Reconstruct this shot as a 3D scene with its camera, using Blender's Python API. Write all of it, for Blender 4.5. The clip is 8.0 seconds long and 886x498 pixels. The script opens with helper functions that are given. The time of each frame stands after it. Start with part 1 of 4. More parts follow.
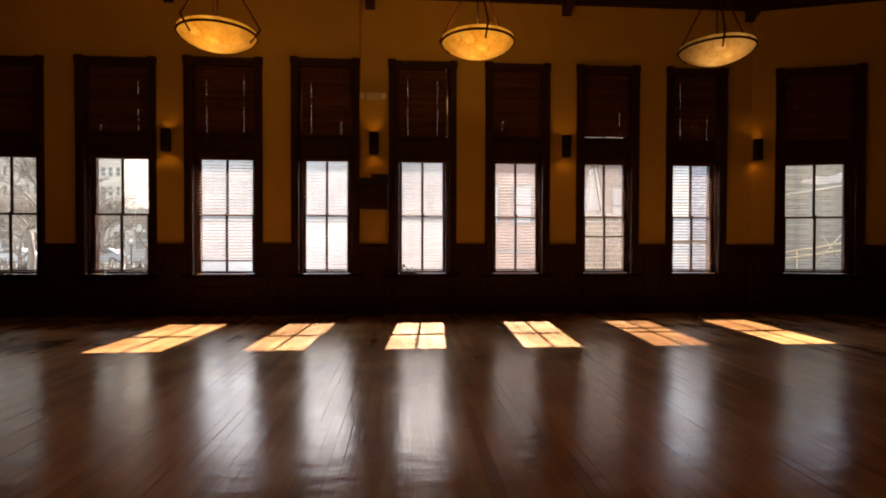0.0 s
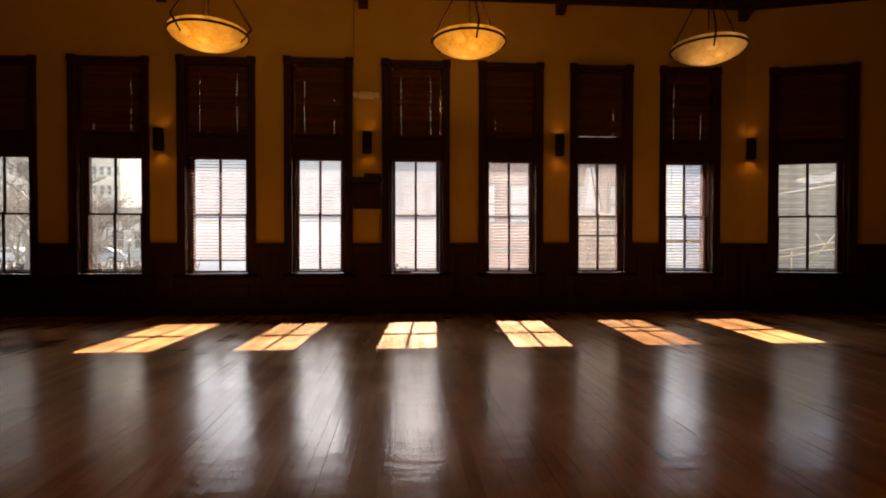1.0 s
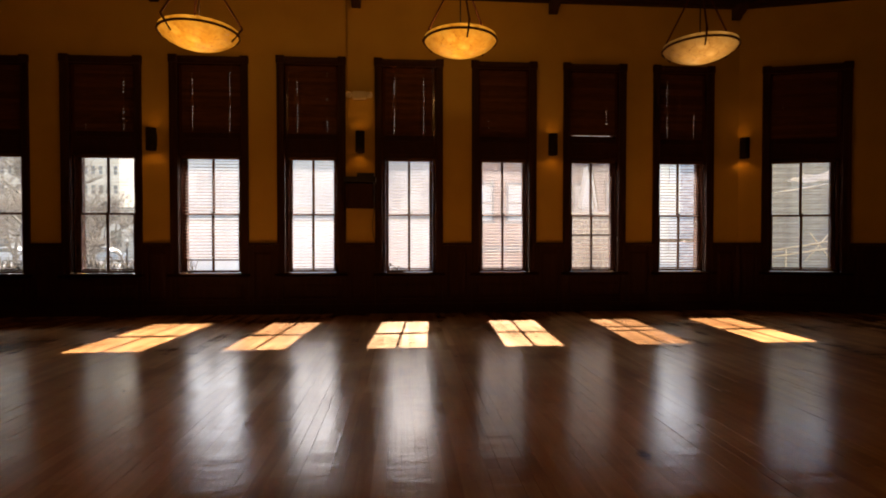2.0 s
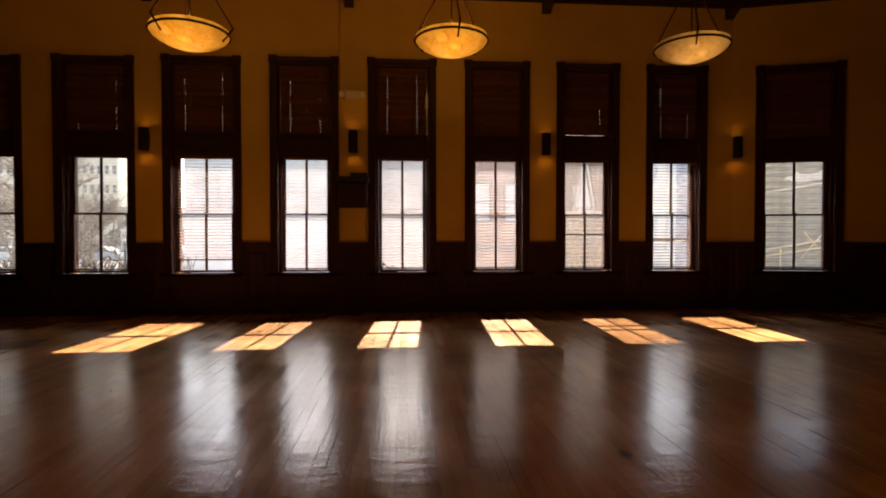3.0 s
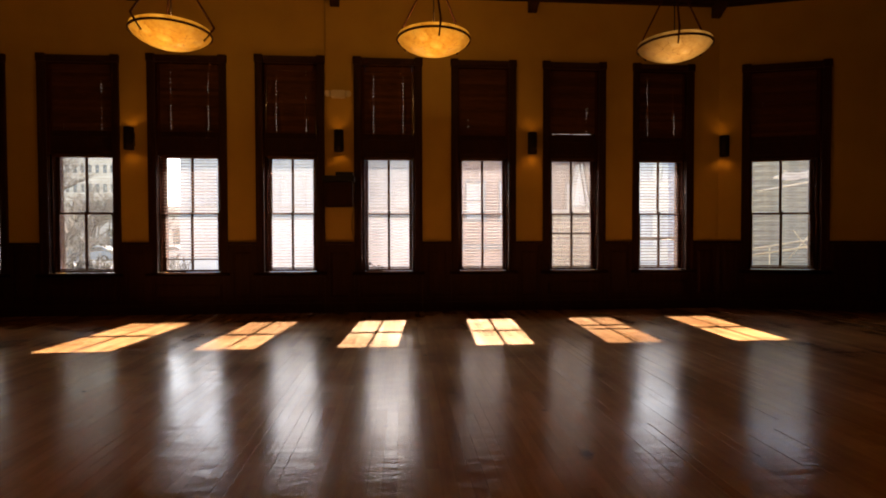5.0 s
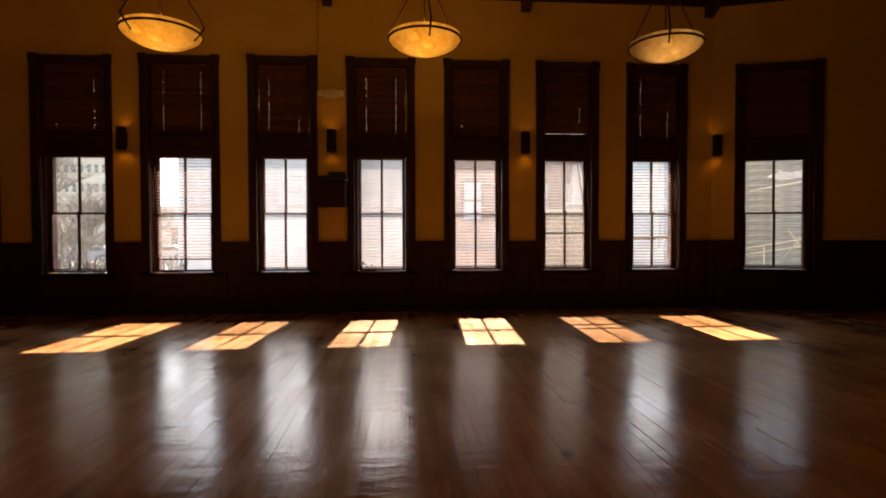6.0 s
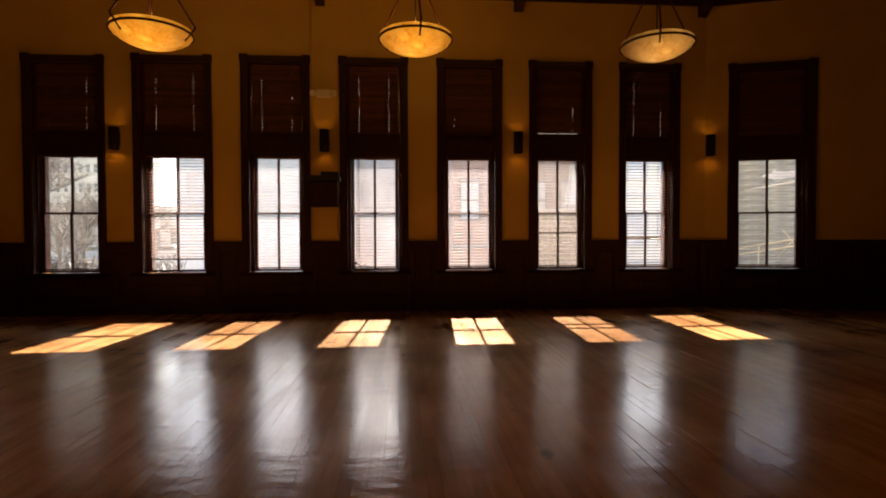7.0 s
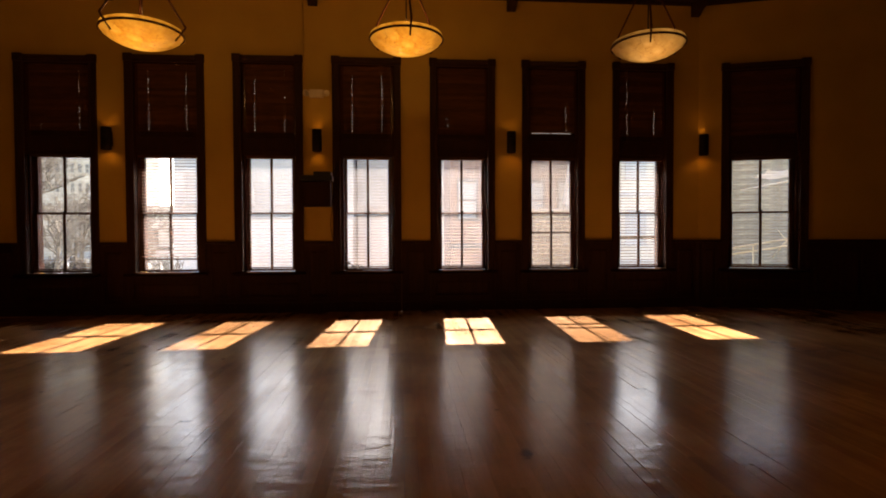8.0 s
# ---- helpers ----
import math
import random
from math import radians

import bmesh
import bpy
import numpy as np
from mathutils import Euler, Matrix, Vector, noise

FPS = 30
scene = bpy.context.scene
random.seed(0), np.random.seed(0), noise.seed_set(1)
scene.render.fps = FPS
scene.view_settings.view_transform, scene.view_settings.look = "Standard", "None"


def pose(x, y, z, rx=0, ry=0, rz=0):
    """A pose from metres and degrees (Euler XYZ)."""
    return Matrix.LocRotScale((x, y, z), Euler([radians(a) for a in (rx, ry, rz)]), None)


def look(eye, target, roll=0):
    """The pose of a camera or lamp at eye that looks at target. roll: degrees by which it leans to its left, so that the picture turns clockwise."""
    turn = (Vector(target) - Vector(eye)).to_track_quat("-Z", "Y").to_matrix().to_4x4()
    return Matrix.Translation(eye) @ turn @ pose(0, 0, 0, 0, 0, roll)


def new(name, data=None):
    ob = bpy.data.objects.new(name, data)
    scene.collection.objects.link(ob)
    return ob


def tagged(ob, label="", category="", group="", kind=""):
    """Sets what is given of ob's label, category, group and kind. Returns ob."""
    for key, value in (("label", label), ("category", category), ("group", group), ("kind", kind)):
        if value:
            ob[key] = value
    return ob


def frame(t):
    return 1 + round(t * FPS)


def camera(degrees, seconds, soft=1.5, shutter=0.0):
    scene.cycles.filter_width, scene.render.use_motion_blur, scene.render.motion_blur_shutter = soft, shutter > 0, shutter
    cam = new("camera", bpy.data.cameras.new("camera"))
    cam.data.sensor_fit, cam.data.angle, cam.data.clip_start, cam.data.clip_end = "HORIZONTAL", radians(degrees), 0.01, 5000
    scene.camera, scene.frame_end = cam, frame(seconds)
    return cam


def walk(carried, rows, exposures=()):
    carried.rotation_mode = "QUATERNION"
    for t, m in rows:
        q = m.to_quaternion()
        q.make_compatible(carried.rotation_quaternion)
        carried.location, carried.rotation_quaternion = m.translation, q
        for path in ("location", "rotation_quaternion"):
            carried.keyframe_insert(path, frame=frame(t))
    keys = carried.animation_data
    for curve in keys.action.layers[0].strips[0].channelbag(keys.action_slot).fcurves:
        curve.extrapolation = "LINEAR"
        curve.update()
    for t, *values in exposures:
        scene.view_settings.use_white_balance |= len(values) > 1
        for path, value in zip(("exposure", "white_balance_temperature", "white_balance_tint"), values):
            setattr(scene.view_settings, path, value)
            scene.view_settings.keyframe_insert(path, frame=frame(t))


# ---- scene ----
cam = camera(80.0, 8.0, soft=1.9)
LIFT = 0.03
PATH = [
    (0.0, 0.032, 0.038, 1.179, -4.187, -0.902, 0.122),
    (0.5, 0.082, 0.034, 1.183, -4.213, -0.961, 0.094),
    (1.0, 0.133, 0.029, 1.186, -4.237, -1.016, 0.068),
    (1.5, 0.185, 0.025, 1.189, -4.260, -1.068, 0.042),
    (3.0, 0.342, 0.011, 1.198, -4.319, -1.205, -0.031),
    (3.5, 0.395, 0.007, 1.200, -4.335, -1.245, -0.054),
    (4.0, 0.449, 0.002, 1.202, -4.350, -1.281, -0.076),
    (4.5, 0.503, -0.002, 1.204, -4.364, -1.315, -0.098),
    (6.0, 0.669, -0.015, 1.209, -4.396, -1.397, -0.158),
    (6.5, 0.725, -0.019, 1.210, -4.403, -1.418, -0.176),
    (7.0, 0.782, -0.024, 1.211, -4.409, -1.436, -0.194),
    (7.5, 0.839, -0.028, 1.211, -4.414, -1.452, -0.211),
    (8.0, 0.896, -0.032, 1.212, -4.417, -1.464, -0.227),
]


def gaze(x, y, z, yaw, pitch, roll):
    eye = Vector((x, y, z + LIFT))
    a, b = radians(yaw), radians(pitch)
    return look(eye, eye + 2 * Vector((-math.sin(a) * math.cos(b), math.cos(a) * math.cos(b), math.sin(b))), roll)


EXPOSURE, KELVIN, TINT = 2.98, 8600, 22
walk(cam, [(row[0], gaze(*row[1:])) for row in PATH], [(0.0, EXPOSURE, KELVIN, TINT), (8.0, EXPOSURE, KELVIN, TINT)])

# ---- light ----
SUN_UP, SUN_SIDE = 38.5, 3.3  # degrees above the horizon, degrees from the y axis towards x
world = bpy.data.worlds.new("sky")
scene.world = world
world.use_nodes = True
wn = world.node_tree.nodes
sky = wn.new("ShaderNodeTexSky")
sky.sky_type = "NISHITA"
sky.sun_disc = False
sky.sun_elevation = radians(SUN_UP)
sky.sun_rotation = radians(SUN_SIDE)
sky.air_density, sky.dust_density, sky.ozone_density = 0.9, 0.7, 0.4
wn["Background"].inputs["Strength"].default_value = 0.128
world.node_tree.links.new(sky.outputs[0], wn["Background"].inputs[0])
sun = new("sun", bpy.data.lights.new("sun", "SUN"))
sun.data.energy, sun.data.angle, sun.data.color = 5.0, radians(0.5), (1.0, 0.975, 0.97)
sun.matrix_world = look((10, 60, 50), Vector((10, 60, 50)) - Vector((math.sin(radians(SUN_SIDE)) * math.cos(radians(SUN_UP)), math.cos(radians(SUN_SIDE)) * math.cos(radians(SUN_UP)), math.sin(radians(SUN_UP)))))


# ---- materials ----
def material(name, tones, scale=4.0, stretch=(1, 1, 1), rough=(0.5, 0.7), bump=0.1, fine=60.0, metal=0.0, per="", spec=0.5, coat=0.0, fleck=0.35, depth=0.01):
    """Tones: dark, middle and light colour. A broad noise and a fine one mix them; per: 'object' or 'island' varies piece by piece."""
    m = bpy.data.materials.new(name)
    m.use_nodes = True
    nt = m.node_tree
    n, link = nt.nodes, nt.links.new
    bsdf = n["Principled BSDF"]
    where = n.new("ShaderNodeTexCoord")
    mapping = n.new("ShaderNodeMapping")
    mapping.inputs["Scale"].default_value = stretch
    source = where.outputs["Object"]
    pick = None
    if per:
        if per == "object":
            pick = n.new("ShaderNodeObjectInfo").outputs["Random"]
        else:
            pick = n.new("ShaderNodeNewGeometry").outputs["Random Per Island"]
        shift = n.new("ShaderNodeVectorMath")
        shift.operation = "MULTIPLY_ADD"
        link(pick, shift.inputs[0])
        shift.inputs[1].default_value = (17.0, 31.0, 23.0)
        link(source, shift.inputs[2])
        source = shift.outputs[0]
    link(source, mapping.inputs["Vector"])
    broad, grain = n.new("ShaderNodeTexNoise"), n.new("ShaderNodeTexNoise")
    for tex, s in ((broad, scale), (grain, fine)):
        link(mapping.outputs[0], tex.inputs["Vector"])
        tex.inputs["Scale"].default_value = s
        tex.inputs["Detail"].default_value = 5.0
    mix = n.new("ShaderNodeMath")
    mix.operation = "MULTIPLY_ADD"
    link(grain.outputs["Fac"], mix.inputs[0])
    mix.inputs[1].default_value = fleck
    base = n.new("ShaderNodeMath")
    base.operation = "MULTIPLY_ADD"
    link(broad.outputs["Fac"], base.inputs[0])
    base.inputs[1].default_value = 1.0 - fleck
    base.inputs[2].default_value = 0.0
    link(base.outputs[0], mix.inputs[2])
    value = mix.outputs[0]
    if per:
        add = n.new("ShaderNodeMath")
        add.operation = "MULTIPLY_ADD"
        link(pick, add.inputs[0])
        add.inputs[1].default_value = 0.3
        sub = n.new("ShaderNodeMath")
        sub.operation = "SUBTRACT"
        link(value, sub.inputs[0])
        sub.inputs[1].default_value = 0.15
        link(sub.outputs[0], add.inputs[2])
        value = add.outputs[0]
    ramp = n.new("ShaderNodeValToRGB")
    ramp.color_ramp.elements[0].position, ramp.color_ramp.elements[1].position = 0.3, 0.7
    ramp.color_ramp.elements[0].color = (*tones[0], 1)
    ramp.color_ramp.elements[1].color = (*tones[2], 1)
    middle = ramp.color_ramp.elements.new(0.5)
    middle.color = (*tones[1], 1)
    link(value, ramp.inputs[0])
    link(ramp.outputs[0], bsdf.inputs["Base Color"])
    spread = n.new("ShaderNodeMapRange")
    link(broad.outputs["Fac"], spread.inputs[0])
    spread.inputs[1].default_value, spread.inputs[2].default_value = 0.3, 0.7
    spread.inputs[3].default_value, spread.inputs[4].default_value = rough
    link(spread.outputs[0], bsdf.inputs["Roughness"])
    bsdf.inputs["Metallic"].default_value = metal
    bsdf.inputs["Specular IOR Level"].default_value = spec
    bsdf.inputs["Coat Weight"].default_value = coat
    bsdf.inputs["Coat Roughness"].default_value = 0.15
    if bump:
        bumps = n.new("ShaderNodeBump")
        bumps.inputs["Strength"].default_value = bump
        bumps.inputs["Distance"].default_value = depth
        link(mix.outputs[0], bumps.inputs["Height"])
        link(bumps.outputs[0], bsdf.inputs["Normal"])
    return m


def floor_wood(name, per):
    """Old varnished strip flooring: brown, scuffed, with a wavy sheen."""
    m = material(name, ((0.30, 0.186, 0.105), (0.392, 0.254, 0.15), (0.48, 0.325, 0.2)), 3.0, (9, 1, 9), (0.36, 0.5), 0.0, 30.0, per=per, spec=0.05, coat=1.0)
    n, link = m.node_tree.nodes, m.node_tree.links.new
    bsdf = n["Principled BSDF"]
    geo = n.new("ShaderNodeNewGeometry")
    waves = n.new("ShaderNodeTexNoise")
    waves.inputs["Scale"].default_value = 6.5
    waves.inputs["Detail"].default_value = 4.0
    squash = n.new("ShaderNodeMapping")
    squash.inputs["Scale"].default_value = (0.42, 1.25, 1.0)
    link(geo.outputs["Position"], squash.inputs["Vector"])
    link(squash.outputs[0], waves.inputs["Vector"])
    scuff = n.new("ShaderNodeTexNoise")
    scuff.inputs["Scale"].default_value = 24.0
    scuff.inputs["Detail"].default_value = 4.0
    ripple = n.new("ShaderNodeMapping")
    ripple.inputs["Scale"].default_value = (0.3, 1.0, 1.0)
    link(geo.outputs["Position"], ripple.inputs["Vector"])
    link(ripple.outputs[0], scuff.inputs["Vector"])
    first, second = n.new("ShaderNodeBump"), n.new("ShaderNodeBump")
    first.inputs["Strength"].default_value, first.inputs["Distance"].default_value = 0.6, 0.0054
    second.inputs["Strength"].default_value, second.inputs["Distance"].default_value = 0.42, 0.0018
    link(waves.outputs["Fac"], first.inputs["Height"])
    link(scuff.outputs["Fac"], second.inputs["Height"])
    link(first.outputs[0], second.inputs["Normal"])
    # fine relief along the boards
    comb, along, third = n.new("ShaderNodeMapping"), n.new("ShaderNodeTexNoise"), n.new("ShaderNodeBump")
    comb.inputs["Scale"].default_value = (58.0, 1.3, 1.0)
    link(geo.outputs["Position"], comb.inputs["Vector"])
    along.inputs["Scale"].default_value, along.inputs["Detail"].default_value = 1.0, 4.0
    link(comb.outputs[0], along.inputs["Vector"])
    third.inputs["Strength"].default_value, third.inputs["Distance"].default_value = 0.45, 0.0017
    link(along.outputs["Fac"], third.inputs["Height"])
    link(second.outputs[0], third.inputs["Normal"])
    second = third
    link(second.outputs[0], bsdf.inputs["Normal"])
    # knots and dropped spots
    spots, mask, dab = n.new("ShaderNodeTexVoronoi"), n.new("ShaderNodeMapRange"), n.new("ShaderNodeMix")
    spots.inputs["Scale"].default_value = 1.7
    link(geo.outputs["Position"], spots.inputs["Vector"])
    link(spots.outputs["Distance"], mask.inputs[0])
    mask.inputs[1].default_value, mask.inputs[2].default_value = 0.02, 0.05
    mask.inputs[3].default_value, mask.inputs[4].default_value = 0.75, 0.0
    dab.data_type = "RGBA"
    # one dark burn mark in the boards
    offset, wobble, far, burn, most = n.new("ShaderNodeMapping"), n.new("ShaderNodeTexNoise"), n.new("ShaderNodeVectorMath"), n.new("ShaderNodeMapRange"), n.new("ShaderNodeMath")
    offset.vector_type = "POINT"
    offset.inputs["Location"].default_value = (-1.59 * 1.6, -2.89 * 0.7, 0)
    offset.inputs["Scale"].default_value = (1.6, 0.7, 1)
    link(geo.outputs["Position"], offset.inputs["Vector"])
    far.operation = "LENGTH"
    link(offset.outputs[0], far.inputs[0])
    wobble.inputs["Scale"].default_value = 22.0
    wobble.inputs["Detail"].default_value = 4.0
    link(geo.outputs["Position"], wobble.inputs["Vector"])
    ragged = n.new("ShaderNodeMath")
    ragged.operation = "MULTIPLY_ADD"
    link(wobble.outputs["Fac"], ragged.inputs[0])
    ragged.inputs[1].default_value = 0.12
    link(far.outputs["Value"], ragged.inputs[2])
    link(ragged.outputs[0], burn.inputs[0])
    burn.inputs[1].default_value, burn.inputs[2].default_value = 0.08, 0.125
    burn.inputs[3].default_value, burn.inputs[4].default_value = 0.85, 0.0
    most.operation = "MAXIMUM"
    link(burn.outputs[0], most.inputs[0])
    link(mask.outputs[0], most.inputs[1])
    dab.inputs[7].default_value = (0.03, 0.015, 0.008, 1)
    colour = bsdf.inputs["Base Color"].links[0].from_socket
    link(most.outputs[0], dab.inputs[0])
    link(colour, dab.inputs[6])
    link(dab.outputs[2], bsdf.inputs["Base Color"])
    # worn lanes are duller than the rest
    wear = n.new("ShaderNodeTexNoise")
    wear.inputs["Scale"].default_value = 0.9
    wear.inputs["Detail"].default_value = 6.0
    link(geo.outputs["Position"], wear.inputs["Vector"])
    # broad old stains in the varnish
    stain, tone = n.new("ShaderNodeMix"), n.new("ShaderNodeValToRGB")
    tone.color_ramp.elements[0].position, tone.color_ramp.elements[0].color = 0.36, (0.66, 0.56, 0.49, 1)
    tone.color_ramp.elements[1].position, tone.color_ramp.elements[1].color = 0.62, (1.14, 1.07, 0.98, 1)
    link(wear.outputs["Fac"], tone.inputs[0])
    stain.data_type, stain.blend_type = "RGBA", "MULTIPLY"
    stain.inputs[0].default_value = 1.0
    link(dab.outputs[2], stain.inputs[6])
    link(tone.outputs[0], stain.inputs[7])
    link(stain.outputs[2], bsdf.inputs["Base Color"])
    lanes = n.new("ShaderNodeMapRange")
    lanes.inputs[1].default_value, lanes.inputs[2].default_value = 0.35, 0.68
    lanes.inputs[3].default_value, lanes.inputs[4].default_value = 0.12, 0.22
    link(wear.outputs["Fac"], lanes.inputs[0])
    own = n.new("ShaderNodeMath")
    own.operation = "MULTIPLY_ADD"
    pick = n.new("ShaderNodeObjectInfo").outputs["Random"] if per == "object" else geo.outputs["Random Per Island"]
    link(pick, own.inputs[0])
    own.inputs[1].default_value = 0.04
    link(lanes.outputs[0], own.inputs[2])
    link(own.outputs[0], bsdf.inputs["Coat Roughness"])
    bsdf.inputs["Coat IOR"].default_value = 1.47
    bsdf.inputs["Coat Tint"].default_value = (1.0, 0.85, 0.64, 1)
    bsdf.inputs["Specular Tint"].default_value = (1.0, 0.9, 0.78, 1)
    link(second.outputs[0], bsdf.inputs["Coat Normal"])
    return m


def glass(name, tint=(0.92, 0.95, 0.94), gloss=0.9, dirt=0.028, grime=(0.96, 0.95, 0.93)):
    """A thin pane: what is behind it shows through, and it mirrors at a slant."""
    m = bpy.data.materials.new(name)
    m.use_nodes = True
    n, link = m.node_tree.nodes, m.node_tree.links.new
    n.remove(n["Principled BSDF"])
    clear, mirror, mix, fresnel = n.new("ShaderNodeBsdfTransparent"), n.new("ShaderNodeBsdfGlossy"), n.new("ShaderNodeMixShader"), n.new("ShaderNodeFresnel")
    clear.inputs["Color"].default_value = (*tint, 1)
    mirror.inputs["Color"].default_value = (gloss, gloss, gloss, 1)
    mirror.inputs["Roughness"].default_value = 0.02
    fresnel.inputs["IOR"].default_value = 1.45
    # a film of dust that catches the sun
    dust, film, smear, amount = n.new("ShaderNodeBsdfTranslucent"), n.new("ShaderNodeMixShader"), n.new("ShaderNodeTexNoise"), n.new("ShaderNodeMapRange")
    dust.inputs["Color"].default_value = (*grime, 1)
    smear.inputs["Scale"].default_value = 3.0
    smear.inputs["Detail"].default_value = 6.0
    place = n.new("ShaderNodeNewGeometry")
    link(place.outputs["Position"], smear.inputs["Vector"])
    link(smear.outputs["Fac"], amount.inputs[0])
    amount.inputs[1].default_value, amount.inputs[2].default_value = 0.3, 0.7
    amount.inputs[3].default_value, amount.inputs[4].default_value = 0.7 * dirt, 1.3 * dirt
    link(amount.outputs[0], film.inputs[0])
    link(clear.outputs[0], film.inputs[1])
    link(dust.outputs[0], film.inputs[2])
    link(fresnel.outputs[0], mix.inputs[0])
    link(film.outputs[0], mix.inputs[1])
    link(mirror.outputs[0], mix.inputs[2])
    link(mix.outputs[0], n["Material Output"].inputs["Surface"])
    return m


def glowing(name, colour, strength):
    m = bpy.data.materials.new(name)
    m.use_nodes = True
    bsdf = m.node_tree.nodes["Principled BSDF"]
    bsdf.inputs["Base Color"].default_value = (*colour, 1)
    bsdf.inputs["Emission Color"].default_value = (*colour, 1)
    bsdf.inputs["Emission Strength"].default_value = strength
    return m


def alabaster(name, tones, strength, edge):
    """Veined stone bowl; the light of the bulbs inside is painted into its emission."""
    m = material(name, tones, 5.0, (1, 1, 1), (0.35, 0.5), 0.1, 22.0)
    n, link = m.node_tree.nodes, m.node_tree.links.new
    bsdf = n["Principled BSDF"]
    ramp = [x for x in n if x.bl_idname == "ShaderNodeValToRGB"][0]
    where = [x for x in n if x.bl_idname == "ShaderNodeTexCoord"][0]
    vein = n.new("ShaderNodeTexNoise")
    vein.inputs["Scale"].default_value = 3.2
    vein.inputs["Detail"].default_value = 7.0
    vein.inputs["Distortion"].default_value = 1.3
    link(where.outputs["Object"], vein.inputs["Vector"])
    crack = n.new("ShaderNodeValToRGB")
    crack.color_ramp.elements[0].position, crack.color_ramp.elements[0].color = 0.491, (1, 1, 1, 1)
    crack.color_ramp.elements[1].position, crack.color_ramp.elements[1].color = 0.509, (1, 1, 1, 1)
    dark = crack.color_ramp.elements.new(0.5)
    dark.color = (0.5, 0.37, 0.27, 1)
    link(vein.outputs["Fac"], crack.inputs[0])
    blend = n.new("ShaderNodeMix")
    blend.data_type, blend.blend_type = "RGBA", "MULTIPLY"
    blend.inputs[0].default_value = 1.0
    link(ramp.outputs[0], blend.inputs[6])
    link(crack.outputs[0], blend.inputs[7])
    dull = n.new("ShaderNodeMix")
    dull.data_type, dull.blend_type = "RGBA", "MULTIPLY"
    dull.inputs[0].default_value = 1.0
    dull.inputs[7].default_value = (0.42, 0.45, 0.5, 1)
    link(blend.outputs[2], dull.inputs[6])
    link(dull.outputs[2], bsdf.inputs["Base Color"])
    link(blend.outputs[2], bsdf.inputs["Emission Color"])
    # bulb glow painted into the emission: brightest off centre towards -y, dim at the rim
    parts = n.new("ShaderNodeSeparateXYZ")
    link(where.outputs["Object"], parts.inputs[0])
    flat = n.new("ShaderNodeCombineXYZ")
    link(parts.outputs[0], flat.inputs[0])
    link(parts.outputs[1], flat.inputs[1])
    away = n.new("ShaderNodeVectorMath")
    away.operation = "DISTANCE"
    link(flat.outputs[0], away.inputs[0])
    away.inputs[1].default_value = (0.0, -0.16, 0.0)
    painted_glow = n.new("ShaderNodeMapRange")
    painted_glow.interpolation_type = "SMOOTHSTEP"
    painted_glow.inputs[1].default_value, painted_glow.inputs[2].default_value = 0.04, 0.5
    painted_glow.inputs[3].default_value, painted_glow.inputs[4].default_value = strength, edge * strength
    link(away.outputs["Value"], painted_glow.inputs[0])
    cloud = n.new("ShaderNodeTexNoise")
    cloud.inputs["Scale"].default_value = 8.0
    cloud.inputs["Detail"].default_value = 5.0
    link(where.outputs["Object"], cloud.inputs["Vector"])
    patchy = n.new("ShaderNodeMapRange")
    patchy.inputs[1].default_value, patchy.inputs[2].default_value = 0.3, 0.7
    patchy.inputs[3].default_value, patchy.inputs[4].default_value = 0.78, 1.16
    link(cloud.outputs["Fac"], patchy.inputs[0])
    product = n.new("ShaderNodeMath")
    product.operation = "MULTIPLY"
    link(painted_glow.outputs[0], product.inputs[0])
    link(patchy.outputs[0], product.inputs[1])
    link(product.outputs[0], bsdf.inputs["Emission Strength"])
    return m


PLASTER = material("ochre_plaster", ((0.49, 0.298, 0.06), (0.56, 0.347, 0.074), (0.61, 0.385, 0.088)), 1.6, (1, 1, 1), (0.75, 0.9), 0.15, 90.0)
VARNISH = material("varnished_dark_wood", ((0.045, 0.014, 0.007), (0.07, 0.022, 0.011), (0.1, 0.033, 0.016)), 3.0, (6, 6, 0.8), (0.14, 0.26), 0.08, 30.0)
STOOL_WOOD = material("dull_worn_stool_wood", ((0.012, 0.006, 0.004), (0.02, 0.009, 0.006), (0.03, 0.014, 0.008)), 3.0, (0.8, 6, 6), (0.8, 0.95), 0.15, 30.0, spec=0.0)
REVEAL = material("polished_reveal_wood", ((0.022, 0.008, 0.005), (0.034, 0.013, 0.008), (0.05, 0.02, 0.012)), 3.0, (6, 6, 0.8), (0.16, 0.28), 0.08, 30.0, coat=1.0)
REVEAL.node_tree.nodes["Principled BSDF"].inputs["Coat IOR"].default_value = 1.7
DARK_WOOD = material("dark_stained_wood", ((0.022, 0.007, 0.0036), (0.036, 0.0115, 0.0058), (0.054, 0.019, 0.009)), 3.0, (6, 6, 0.8), (0.48, 0.65), 0.15, 30.0, spec=0.2)
BLIND_WOOD = material("brown_blind_slats", ((0.066, 0.025, 0.012), (0.1, 0.036, 0.017), (0.135, 0.049, 0.022)), 5.0, (1, 6, 6), (0.75, 0.9), 0.1, 40.0, per="object", spec=0.15)
BEAM_WOOD = material("beam_wood", ((0.022, 0.007, 0.003), (0.038, 0.013, 0.006), (0.06, 0.021, 0.009)), 2.0, (5, 0.7, 5), (0.65, 0.85), 0.3, 25.0, spec=0.25)
FLOOR_A = floor_wood("strip_floor_piece", "object")
FLOOR_B = floor_wood("strip_floor_joined", "island")
SUBFLOOR = material("floor_gaps", ((0.012, 0.007, 0.004), (0.02, 0.011, 0.006), (0.03, 0.016, 0.009)), 6.0)
